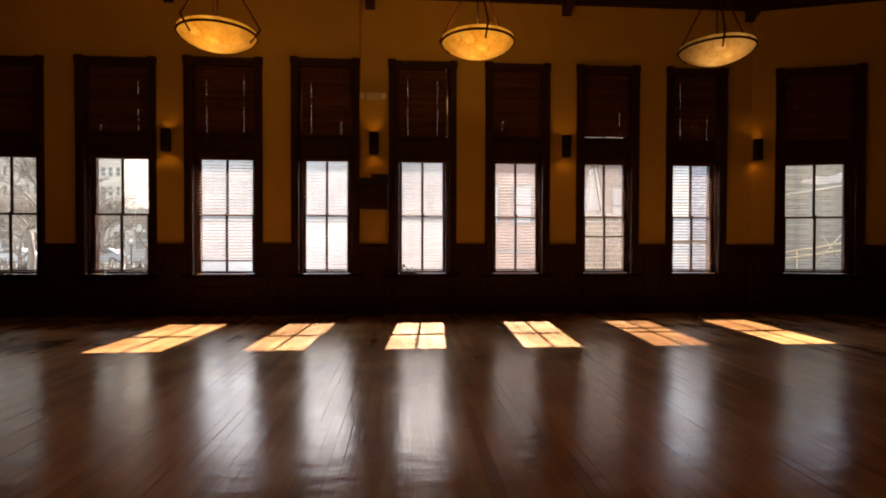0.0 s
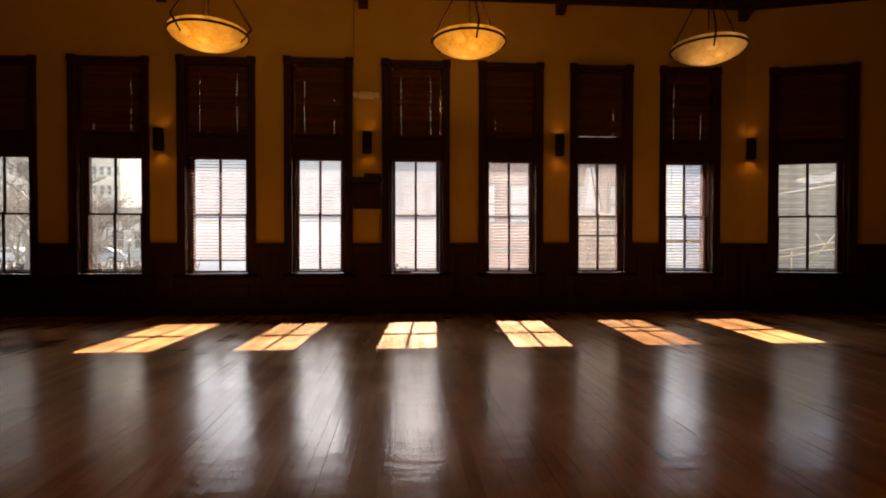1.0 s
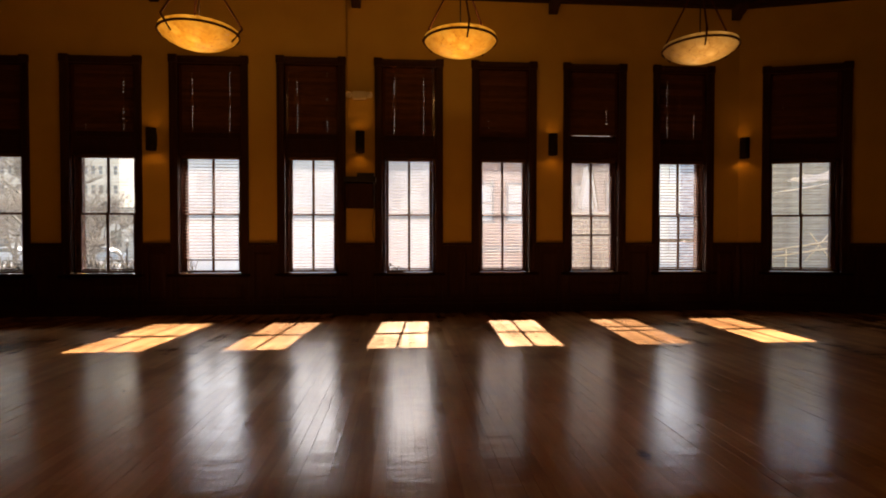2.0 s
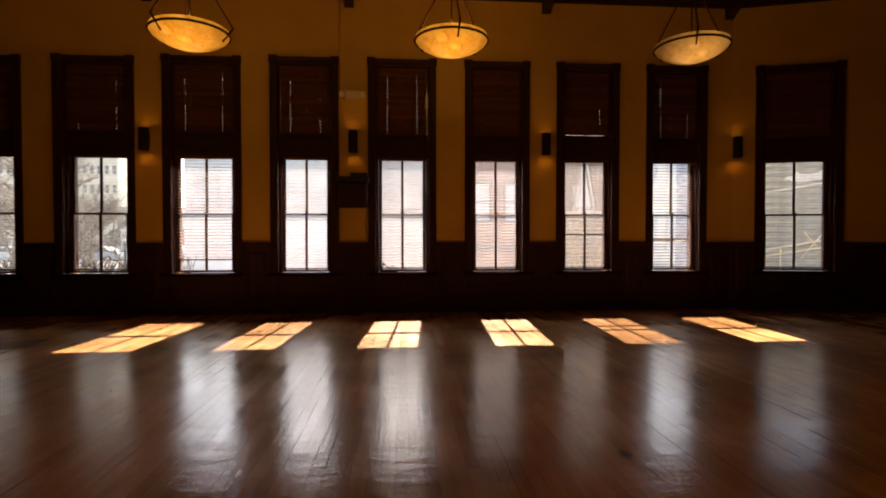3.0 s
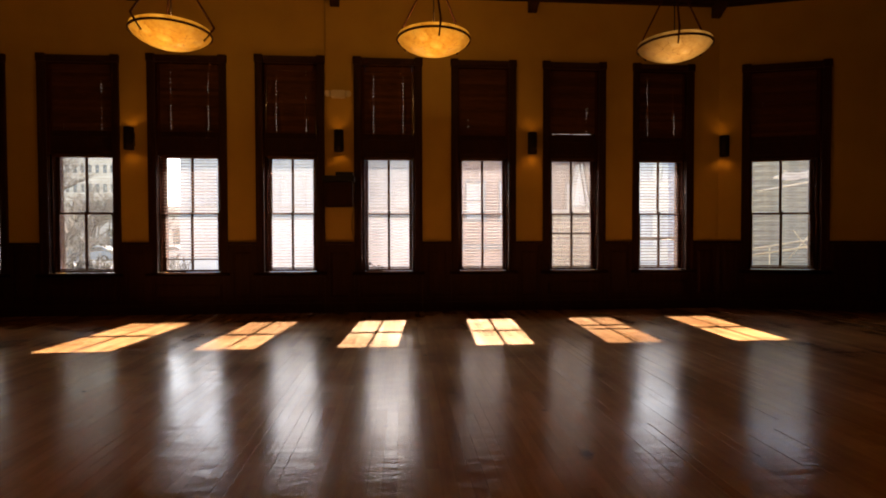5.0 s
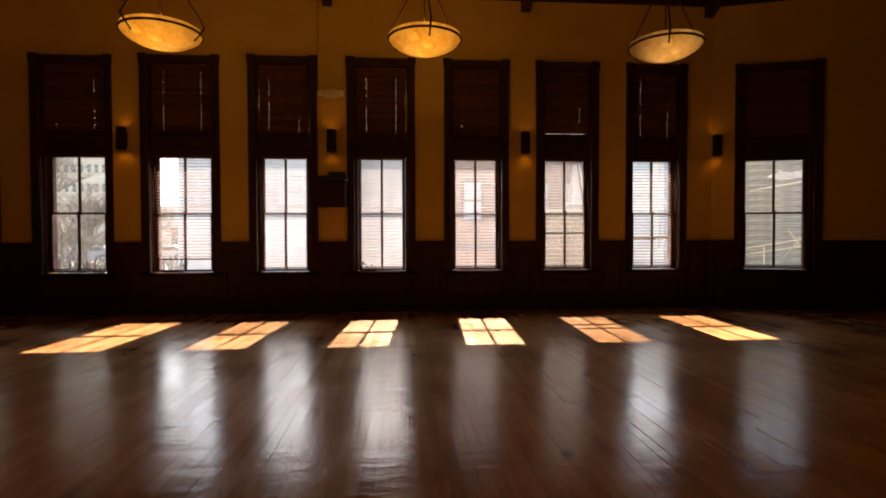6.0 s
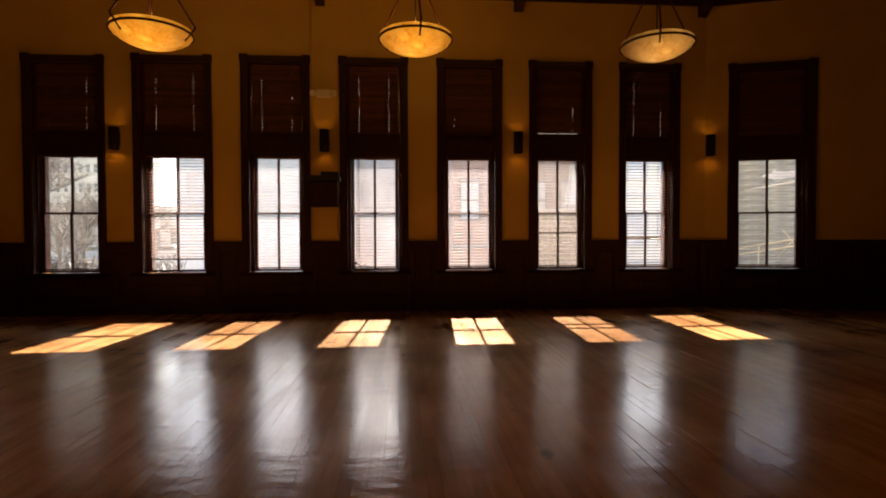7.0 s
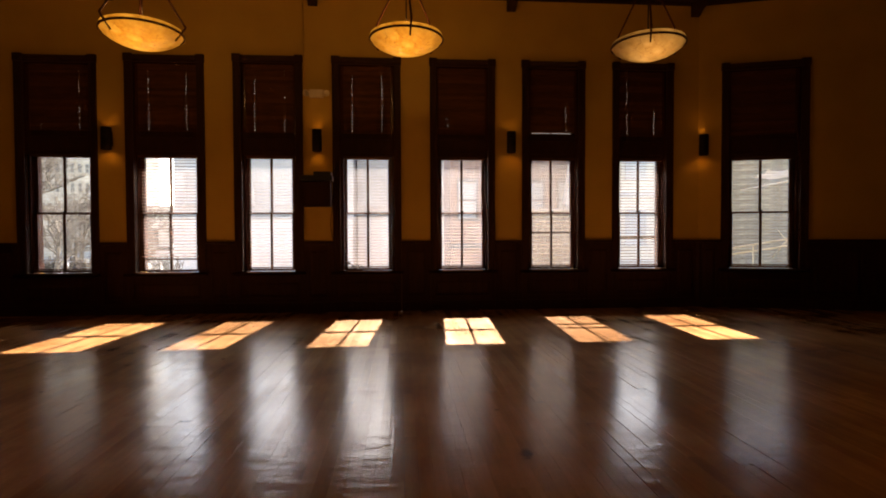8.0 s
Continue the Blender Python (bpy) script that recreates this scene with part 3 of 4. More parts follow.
def window(number, w, m):
    """A tall window: fixed light with closed blinds above, a panel, and a double-hung sash below."""
    centre, width, glass_w, tilt, slat, foot, holes, bar, head = w
    win = thing("window_%d" % number, "tall window in dark stained casing with a double-hung sash", "window", m @ pose(centre, TRIM - WALL, 0), kind="structure")
    pane_kind = CLEAN if centre > 3 else HAZY if slat > 0.025 else GLASS
    W, gh = width / 2, glass_w / 2
    splay = max(gh + 0.066, W - 0.132)
    inner, cw, jamb = W - 0.115, 0.115, W - 0.09
    for s in (-1, 1):
        o = [(s * inner, 0.029), (s * inner, 0.006), (s * (inner + 0.012), 0.0), (s * (inner + 0.03), 0.004), (s * (W - 0.034), 0.0), (s * (W - 0.03), -0.014), (s * W, -0.018), (s * W, 0.029)]
        part("side_casing", prism(B(), o, 0.6, head - 0.02), DARK_WOOD, win)
        part("corner_block", box(B(), min(s * (inner - 0.008), s * (W + 0.012)), max(s * (inner - 0.008), s * (W + 0.012)), -0.026, 0.029, head - 0.019, head + 0.105, 0.006), DARK_WOOD, win)
        part("jamb", box(B(), min(s * jamb, s * (inner + 0.003)), max(s * jamb, s * (inner + 0.003)), 0.03, 0.36, SILL, head, 0.003), VARNISH, win)
        part("inner_stop", box(B(), min(s * (inner + 0.002), s * (gh + 0.052)), max(s * (inner + 0.002), s * (gh + 0.052)), 0.098, 0.36, SILL, head, 0.003), VARNISH, win)
        part("reveal_board", prism(B(), [(s * (inner + 0.0025), 0.027), (s * splay, 0.0975), (s * (inner + 0.0025), 0.0975)], SILL + 0.003, 2.544), REVEAL, win, "glossy splayed reveal")
        part("stop_bead", tube(B(), [(s * (gh + 0.061), 0.094, SILL + 0.003), (s * (gh + 0.061), 0.094, 2.544)], 0.008, 10), VARNISH, win)
        part("stop_bead", tube(B(), [(s * (inner - 0.004), 0.058, SILL + 0.003), (s * (inner - 0.004), 0.058, head - 0.03)], 0.007, 10), VARNISH, win)
    bm = prism(B(), [(0.029, head - 0.02), (0.0, head - 0.02), (0.0, head + 0.03), (-0.014, head + 0.05), (-0.018, head + 0.085), (0.029, head + 0.092)], -inner + 0.009, inner - 0.009, "x")
    part("head_casing", bm, DARK_WOOD, win)
    part("head_jamb", box(B(), -inner, inner, 0.03, 0.36, head - 0.03, head, 0.003), VARNISH, win)
    # panel between the two lights
    panel = part("middle_panel", box(B(), -inner + 0.012, inner - 0.012, 0.075, 0.097, 2.545, 2.92, 0.004), DARK_WOOD, win)
    part("panel_back", box(B(), -gh - 0.051, gh + 0.051, 0.098, 0.24, 2.546, 2.919, 0.003), DARK_WOOD, panel)
    part("panel_moulding", box(B(), -gh - 0.03, gh + 0.03, 0.055, 0.074, 2.60, 2.64, 0.006), DARK_WOOD, panel)
    part("panel_moulding", box(B(), -gh - 0.03, gh + 0.03, 0.055, 0.074, 2.82, 2.86, 0.006), DARK_WOOD, panel)
    sash("upper_light", win, gh + 0.05, gh, 0.165, 2.921, head - 0.031, 0.05, 0.06, mat=SUN_STOP)
    sash("upper_sash", win, gh + 0.05, gh, 0.180, 1.60, 2.544, 0.032, 0.035, mat=pane_kind)
    low = sash("lower_sash", win, gh + 0.05, gh, 0.142, SILL + 0.012, 1.634, 0.035, 0.034, mat=pane_kind)
    part("sash_lock", box(box(B(), -0.03, 0.03, 0.15, 0.172, 1.6345, 1.646, 0.003), -0.006, 0.035, 0.155, 0.167, 1.646, 1.655, 0.002), IRON, low)
    # outer lintel, flush with the face of the building
    part("outer_lintel", box(B(), -W + 0.089, W - 0.089, 0.241, THICK + 0.026, 2.548, 2.74, 0.006), SLATE, win, "grey stone lintel")
    if bar == 1.285:
        # extra tinted pane, added to dim this window and its sun patch
        part("dim_pane", box(B(), -W + 0.09, W - 0.09, 0.345, 0.35, SILL + 0.02, 2.546), DIM_GLASS, win, "extra tinted outer pane")
        part("cross_bar", box(B(), -inner + 0.001, inner - 0.001, 0.004, 0.094, bar - 0.011, bar + 0.011, 0.003), DARK_WOOD, win, "dark wooden bar across the opening")
    elif bar:
        guard = part("guard_rail", box(B(), -W, W + 0.95, 1.05, 1.09, bar - 0.03, bar + 0.03, 0.004), BLACK, win, "dark rail outside the window")
        for x in (-W + 0.03, W - 0.03):
            part("bracket", tube(B(), [(x, THICK + 0.03, bar - 0.02), (x, 1.051, bar - 0.02)], 0.012, 6), IRON, guard)
    part("sill", prism(B(), [(-0.075, 0.622), (-0.082, 0.63), (-0.082, 0.65), (-0.07, 0.66), (0.14, 0.662), (0.14, 0.622)], -W - 0.03, W + 0.03, "x"), STOOL_WOOD, win)
    part("apron", prism(B(), [(-0.001, 0.601), (-0.012, 0.601), (-0.02, 0.61), (-0.02, 0.621), (-0.001, 0.621)], -W + 0.02, W - 0.02, "x"), DARK_WOOD, win)
    part("outer_sill", prism(B(), [(0.141, 0.60), (0.5, 0.575), (0.5, 0.62), (0.141, 0.665)], -W + 0.09, W - 0.09, "x"), SLATE, win)
    # blinds: open slats below, closed ones above
    half = gh + 0.045
    blind = thing("venetian_blind", "lowered wooden venetian blind with open slats", "blind", m @ pose(centre, TRIM - WALL, 0), "lower blinds")
    part("head_rail", box(B(), -half, half, 0.088, 0.136, 2.508, 2.543, 0.004), BLIND_WOOD, blind)
    data = mesh_of("slat", box(B(), -half + 0.003, half - 0.003, -slat / 2, slat / 2, -0.0013, 0.0013), BLIND_WOOD)
    z = foot + 0.05
    while z < 2.49:
        piece("slat", data, blind, pose(0, 0.112, z + random.uniform(-0.002, 0.002), tilt + random.uniform(-1.5, 1.5), random.uniform(-0.25, 0.25), 0))
        z += 0.05
    part("bottom_rail", box(B(), -half + 0.003, half - 0.003, 0.1, 0.124, foot - 0.004, foot + 0.018, 0.004), BLIND_WOOD, blind)
    for x in (-gh * 0.6, gh * 0.6):
        part("ladder_cord", tube(B(), [(x, 0.098, foot + 0.01), (x, 0.098, 2.51)], 0.0013, 5), CORD, blind)
    raised = 0.048 if 3 < centre < 4 else 0.0  # this one hangs a little short
    shut = thing("venetian_blind", "closed dark brown venetian blind over the upper light", "blind", m @ pose(centre, TRIM - WALL, 0), "upper blinds")
    part("head_rail", box(B(), -half, half, 0.085, 0.135, head - 0.115, head - 0.032, 0.004), BLIND_WOOD, shut)
    part("bottom_rail", box(B(), -half + 0.003, half - 0.003, 0.1, 0.124, 2.922 + raised, 2.945 + raised, 0.004), BLIND_WOOD, shut)
    kinds = {}
    for key in ("", "L", "R", "LR"):
        bm = B()
        cuts = [s * gh * 0.72 for s, k in ((-1, "L"), (1, "R")) if k in key]
        xs = [-gh - 0.056] + [v for c in cuts for v in (c - 0.0035, c + 0.0035)] + [gh + 0.056]
        for a, b in zip(xs[::2], xs[1::2]):
            box(bm, a, b, -0.0015, 0.0015, -0.035, 0.035)
        for c in cuts:
            box(bm, c - 0.0035, c + 0.0035, -0.0015, 0.0015, -0.035, -0.012)
            box(bm, c - 0.0035, c + 0.0035, -0.0015, 0.0015, 0.013, 0.035)
        kinds[key] = mesh_of("closed_slat", bm, BLIND_WOOD)
    z, row = 2.968 + raised, 0
    while z < head - 0.1:
        up = (z - 2.95) / (head - 3.05)
        key = "".join(sorted(side for side, low_end, high_end, share in holes if low_end < up < high_end and random.random() < share))
        piece("closed_slat", kinds[key], shut, pose(0, 0.112 + 0.004 * (row % 2), z, -5 + random.uniform(-0.5, 0.5), random.uniform(-0.1, 0.1), 0))
        z += 0.053
        row += 1
    return win


for i, w in enumerate(WINDOWS):
    window(i + 1, w, MAIN)
window(len(WINDOWS) + 1, END_WINDOW, TURNED)


# ---- pendant lamps ----
def pendant(x, y, mat, label, turn, power):
    """A shallow alabaster bowl in an iron ring, hung on three hooked rods."""
    lamp = thing("pendant_lamp", label, "lamp", pose(x, y, 3.737), "pendant lamps")
    R = 0.465
    bm = B()
    outline = [(0.0, -0.182), (0.1, -0.176), (0.2, -0.157), (0.3, -0.12), (0.38, -0.076), (0.43, -0.036), (0.455, 0.0), (0.463, 0.03), (0.458, 0.052), (0.447, 0.058), (0.439, 0.05), (0.443, 0.025), (0.435, 0.0), (0.41, -0.036), (0.36, -0.07), (0.28, -0.108), (0.18, -0.14), (0.0, -0.164)]
    lathe(bm, outline, 56)
    part("bowl", bm, mat, lamp, "glowing veined alabaster bowl")
    bm = lathe(B(), [(R - 0.008, -0.013), (R + 0.008, -0.013), (R + 0.011, 0.0), (R + 0.008, 0.013), (R - 0.008, 0.013), (R - 0.005, 0.0)], 56, close=True)
    part("ring", bm, BRONZE, lamp, "dark iron ring")
    top = 0.9
    for k in range(3):
        a = radians(90 + 120 * k + turn)
        c, s = math.cos(a), math.sin(a)
        elbow, tip = R + 0.05, R - 0.075
        pts = [(0.025 * c, 0.025 * s, top), (0.97 * elbow * c, 0.97 * elbow * s, 0.105), (elbow * c, elbow * s, 0.078), (0.985 * elbow * c, 0.985 * elbow * s, 0.06), (tip * c, tip * s, -0.085)]
        part("rod", tube(B(), pts, [0.011, 0.0125, 0.015, 0.014, 0.011], 8), BRONZE, lamp)
    part("cord", tube(B(), [(0, 0, 0.04), (0, 0, top)], 0.009, 8), IRON, lamp)
    part("hub", lathe(B(), [(0.0, top - 0.03), (0.025, top - 0.02), (0.035, top), (0.02, top + 0.03), (0.012, top + 0.05), (0.0, top + 0.05)], 16), BRONZE, lamp)
    part("stem", tube(B(), [(0, 0, top + 0.04), (0, 0, CEILING - 3.737 - 0.05)], 0.01, 10), IRON, lamp)
    part("ceiling_cup", lathe(B(), [(0.0, CEILING - 3.737 - 0.09), (0.05, CEILING - 3.737 - 0.08), (0.075, CEILING - 3.737 - 0.03), (0.08, CEILING - 3.737 - 0.018), (0.0, CEILING - 3.737 - 0.018)], 20), BRONZE, lamp)
    part("bulb", lathe(B(), [(0.0, 0.06), (0.03, 0.05), (0.04, 0.02), (0.03, -0.02), (0.015, -0.05), (0.0, -0.05)], 14), BULB, lamp)
    light = new("pendant_light", bpy.data.lights.new("pendant_light", "POINT"))
    light.data.energy, light.data.color, light.data.shadow_soft_size = power, (1.0, 0.61, 0.25), 0.06
    light.location = (x, y, 3.737 + 0.2)
    return lamp


# watts of each lamp: the row by the windows, then an unseen row added as fill light in the room
# the first lamp of the window row is an unseen addition too
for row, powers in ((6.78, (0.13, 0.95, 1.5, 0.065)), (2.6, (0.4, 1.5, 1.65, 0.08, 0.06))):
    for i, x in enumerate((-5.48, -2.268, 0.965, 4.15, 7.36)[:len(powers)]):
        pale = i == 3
        pendant(x, row, BOWL_FILL if row < 5 else BOWL_PALE if pale else BOWL, "pale alabaster bowl lamp on iron rods below the ceiling" if pale and row > 5 else "amber alabaster bowl lamp on iron rods below the ceiling", (10, 29, -54, 38.5, 15)[i], powers[i])


# ---- wall lights ----
def sconce(m):
    """A dark tube on a back plate, throwing light up and down the wall."""
    lamp = thing("wall_sconce", "dark metal tube wall light shining up and down", "lamp", m, "wall lights")
    part("back_plate", box(B(), -0.045, 0.045, -0.016, -0.002, -0.11, 0.11, 0.005), IRON, lamp)
    part("arm", box(B(), -0.018, 0.018, -0.035, -0.0165, -0.05, 0.05, 0.003), IRON, lamp)
    bm = lathe(B(), [(0.072, -0.18), (0.076, -0.175), (0.076, 0.165), (0.072, 0.17), (0.069, 0.165), (0.069, -0.175)], 28, (0, -0.114, 0), True)
    part("shade", bm, IRON, lamp, "dark metal tube shade")
    part("divider", lathe(B(), [(0.0, -0.02), (0.068, -0.02), (0.068, 0.02), (0.0, 0.02)], 20, (0, -0.114, 0)), IRON, lamp)
    for s in (-1, 1):
        part("bulb", lathe(B(), [(0.0, s * 0.022), (0.012, s * 0.03), (0.028, s * 0.085), (0.02, s * 0.115), (0.0, s * 0.12)], 14, (0, -0.114, 0)), BULB, lamp)
        light = new("sconce_light", bpy.data.lights.new("sconce_light", "SPOT"))
        light.data.energy, light.data.color = SCONCE * (0.65 if s > 0 else 1.0), (1.0, 0.44, 0.11)
        light.data.spot_size, light.data.spot_blend, light.data.shadow_soft_size = radians(130), 0.9, 0.025
        place = m @ Vector((0, -0.114, s * 0.13))
        light.matrix_world = look(place, place + Vector((0.001, 0, s)))


SCONCE = 0.1
for x in (-3.69, -0.457, 2.70):
    sconce(pose(x, WALL, 2.78))
sconce(TURNED @ pose(0.06, 0, 2.765))

# ---- emergency light and its conduit ----
unit = thing("emergency_light", "cream plastic emergency light with two lamp heads on the wall", "light", pose(-0.47, WALL, 3.545))
part("housing", box(B(), -0.115, 0.115, -0.085, -0.002, -0.07, 0.055, 0.012), CREAM, unit)
for s in (-1, 1):
    head = part("lamp_head", lathe(B(), [(0.0, -0.045), (0.035, -0.04), (0.052, 0.0), (0.052, 0.035), (0.046, 0.035), (0.04, 0.028), (0.0, 0.026)], 20), CREAM, unit)
    head.matrix_basis = pose(s * 0.155, -0.075, -0.005, 105, 0, s * 22)
    part("neck", box(B(), min(s * 0.11, s * 0.15), max(s * 0.11, s * 0.15), -0.055, -0.035, -0.015, 0.015, 0.004), CREAM, unit)
conduit = thing("conduit", "thin painted conduit running up the wall", "pipe", pose(-0.675, WALL, 0))
part("pipe", tube(B(), [(0, -0.012, 3.55), (0, -0.012, 5.165)], 0.009, 8), PLASTER, conduit)
for z in (3.9, 4.5, 5.0):
    part("clip", box(B(), -0.018, 0.018, -0.024, -0.001, z - 0.008, z + 0.008, 0.002), PLASTER, conduit)

# ---- shelf with equipment ----
shelf = thing("wall_shelf", "black wall shelf above a dark wooden cabinet front", "shelf", pose(-0.452, WALL, 0))
part("shelf_board", box(B(), -0.25, 0.25, -0.3, -0.002, 2.115, 2.2, 0.006), BLACK, shelf)
cab = part("cabinet", box(B(), -0.215, 0.215, -0.24, -0.002, 1.715, 2.113, 0.006), DARK_WOOD, shelf)
part("cabinet_door", box(B(), -0.195, 0.195, -0.256, -0.241, 1.735, 2.095, 0.004), DARK_WOOD, cab)
player = thing("audio_player", "flat black audio unit lying on the shelf", "player", pose(-0.36, WALL - 0.16, 2.2))
part("case", box(B(), -0.135, 0.135, -0.11, 0.11, 0.004, 0.062, 0.006), BLACK, player)
for x in (-0.11, 0.11):
    for y in (-0.09, 0.09):
        part("foot", box(B(), x - 0.012, x + 0.012, y - 0.012, y + 0.012, 0.0, 0.005), RUBBER, player)
cable = thing("cable", "thin black cable hanging down the wall below the shelf", "cable", pose(0, 0, 0))
part("cord", tube(B(), [(-0.235, WALL - 0.27, 2.21), (-0.21, WALL - 0.3, 2.12), (-0.222, WALL - 0.2, 1.98), (-0.226, WALL - 0.04, 1.86), (-0.238, WALL - 0.006, 1.7), (-0.262, WALL - 0.006, 1.52), (-0.268, WALL - 0.006, 1.4), (-0.25, WALL - 0.006, 1.27), (-0.225, WALL - 0.008, 1.17)], 0.005, 6), BLACK, cable)

# ---- wire ornament on a window sill ----
ornament = thing("sill_ornament", "small dark wire ornament with curled ends standing on the window sill", "ornament", pose(0.1, TRIM + 0.06, 0.6625) @ Matrix.Diagonal((1.05, 1.0, 1.7, 1.0)))
part("foot_wire", tube(B(), [(-0.13, 0, 0.006), (-0.05, 0.01, 0.005), (0.05, -0.008, 0.006), (0.14, 0, 0.005)], 0.005, 6), IRON, ornament)
for k, x in enumerate((-0.115, -0.06, -0.005, 0.06, 0.12)):
    r = (0.028, 0.034, 0.022, 0.026, 0.02)[k]
    loop = [(x + r * math.cos(a * 0.5), 0.004 * k - 0.01, 0.008 + r + r * math.sin(a * 0.5)) for a in range(-3, 9)]
    part("curl", tube(B(), loop, 0.0045, 6), IRON, ornament)
part("knob", lathe(B(), [(0.0, 0.06), (0.012, 0.066), (0.016, 0.08), (0.01, 0.094), (0.0, 0.098)], 12, (-0.075, 0, 0)), IRON, ornament)

# ---- corner post where the wall turns ----
post = tagged(part("corner_post", prism(B(), [(-0.045, -0.033), (0.0, -0.058), (0.043, -0.046), (0.043, -0.002), (-0.045, -0.002)], 0.0, RAIL - 0.046), DARK_WOOD), "varnished wooden corner post in the panelling", "trim", kind="structure")
post.matrix_basis = Matrix.Translation(BEND)


# ---- outside ----
GROUND = -1.0
bm = B()
box(bm, -1500, 1500, WALL + THICK, 2500, GROUND - 0.5, GROUND)
tagged(part("ground", bm, CONCRETE), "pale concrete paving around the building", "ground", kind="structure")
tagged(part("road", box(B(), -300, 300, 48.5, 55.5, GROUND + 0.004, GROUND + 0.012), ASPHALT), "grey asphalt street in front of the building", "road", kind="structure")
for a, b in ((48.2, 48.5), (55.5, 55.8)):
    tagged(part("kerb", box(B(), -300, 300, a, b, GROUND, GROUND + 0.15, 0.02), GREY_STONE), "stone kerb along the street", "kerb", kind="structure")


def building(label, x0, x1, y, depth, top, mat, storeys, columns, size, first, pitch, trim=WHITE_TRIM, bands=True, side=0.0, group="", glazing=None, front=0.0):
    """A block with a cornice, bands and windows set into the face towards the hall. side: the share of the width left blank at each end."""
    house = thing("building", label, "building", pose(0, 0, 0), group)
    wall = part("facade", box(B(), x0, x1, y, y + depth, GROUND, top), mat, house)
    part("cornice", box(B(), x0 - 0.4, x1 + 0.4, y - 0.4, y + depth + 0.4, top - 0.5, top + 0.12, 0.08), trim, house)
    part("roof", box(B(), x0, x1, y, y + depth, top + 0.12, top + 0.3), SLATE, house)
    w, h = size
    bm = B()
    box(bm, -w / 2 - 0.09, w / 2 + 0.09, -0.07, 0.0, h / 2, h / 2 + 0.16)
    box(bm, -w / 2 - 0.09, -w / 2, -0.05, 0.0, -h / 2, h / 2)
    box(bm, w / 2, w / 2 + 0.09, -0.05, 0.0, -h / 2, h / 2)
    box(bm, -w / 2, w / 2, -0.03, 0.0, -0.04, 0.04)
    box(bm, -w / 2 - 0.14, w / 2 + 0.14, -0.14, 0.0, -h / 2 - 0.12, -h / 2)
    surround = mesh_of("window", bm, trim)
    bm = B()
    box(bm, -w / 2, w / 2, -0.012, -0.004, -h / 2, h / 2)
    pane = mesh_of("pane", bm, glazing or DARK_PANE)
    if front:
        part("storefront", box(B(), x0 + 0.02, x1 - 0.02, y - 0.18, y - 0.002, GROUND, front, 0.02), STONE, house, "pale ground-floor front")
        part("fascia", box(B(), x0 - 0.05, x1 + 0.05, y - 0.3, y - 0.003, front + 0.002, front + 0.2, 0.02), mat, house)
    span = (x1 - x0) * (1 - 2 * side)
    for r in range(storeys):
        z = first + r * pitch
        if z + h / 2 > top - 0.6:
            break
        if bands:
            part("band", box(B(), x0 - 0.08, x1 + 0.08, y - 0.1, y, z - pitch / 2 - 0.12, z - pitch / 2 + 0.12), trim, house)
        for c in range(columns):
            x = x0 + (x1 - x0) * side + span * (c + 0.5) / columns
            ob = piece("window", surround, house, pose(x, y, z))
            piece("pane", pane, ob, Matrix())
    return house


building("tall weathered stone office block with rows of windows", -150.0, -56.2, 110.0, 20.0, 48.0, OFFICE_STONE, 12, 66, (0.75, 1.7), 3.4, 3.8, trim=OFFICE_STONE, bands=False)
building("grey stone building with pale bands", -12.8, -2.1, 33.0, 9.0, 7.3, GREY_STONE, 2, 4, (1.3, 1.7), 4.1, 3.5, trim=GREY_STONE, bands=False, glazing=GREY_STONE, front=2.3)
building("grey block with a pale storefront", -2.0, 5.4, 35.0, 8.0, 9.0, GREY_STONE, 2, 4, (1.2, 1.5), 4.0, 3.6, trim=GREY_STONE, bands=False, glazing=GREY_STONE, front=2.5)
building("red brick building with pale stone window surrounds", 3.1, 10.87, 24.0, 3.7, 9.4, BRICK, 2, 5, (0.8, 1.64), 2.85, 4.2, trim=SLATE, glazing=GREY_STONE)
# hidden tower, added only to keep the sun off the end window
building("unseen tall narrow pale building added to block the sun from the end window", 7.3, 11.9, 27.9, 8.0, 19.5, STONE, 5, 3, (1.0, 1.7), 1.6, 3.6, trim=STONE, glazing=GREY_STONE)
building("low pale plastered wing across the street", 12.75, 21.2, 27.9, 8.0, 6.9, CREAM_RENDER, 2, 5, (1.0, 1.7), 1.6, 3.6, trim=STONE, glazing=STONE)
building("low pale stone building beyond the street", -46.0, -13.5, 60.0, 8.0, 4.3, OFFICE_STONE, 1, 14, (1.2, 1.8), 1.2, 3.0, trim=OFFICE_STONE)

# masonry yard wall, stone by stone
yard = thing("yard_wall", "grey stone yard wall with pale joints", "wall", pose(4.9, 17.0, 0), kind="structure")
part("core", box(B(), 0.0, 2.8, 0.02, 0.3, GROUND, 2.02), STONE, yard)
WIDTHS = (0.15, 0.19, 0.24)
blocks = [mesh_of("stone", box(B(), -w / 2, w / 2, -0.02, 0.05, -0.058, 0.058, 0.008), SLATE) for w in WIDTHS]
for r in range(20):
    x = 0.0
    while x < 2.75:
        k = random.randrange(3)
        w = WIDTHS[k]
        if x + w < 2.86:
            piece("stone", blocks[k], yard, pose(x + w / 2, 0, GROUND + 0.07 + 0.15 * r, random.uniform(-0.6, 0.6), 0, 0))
        x += w + 0.034
part("coping", box(B(), -0.05, 2.86, -0.08, 0.36, 2.021, 2.1, 0.015), STONE, yard)

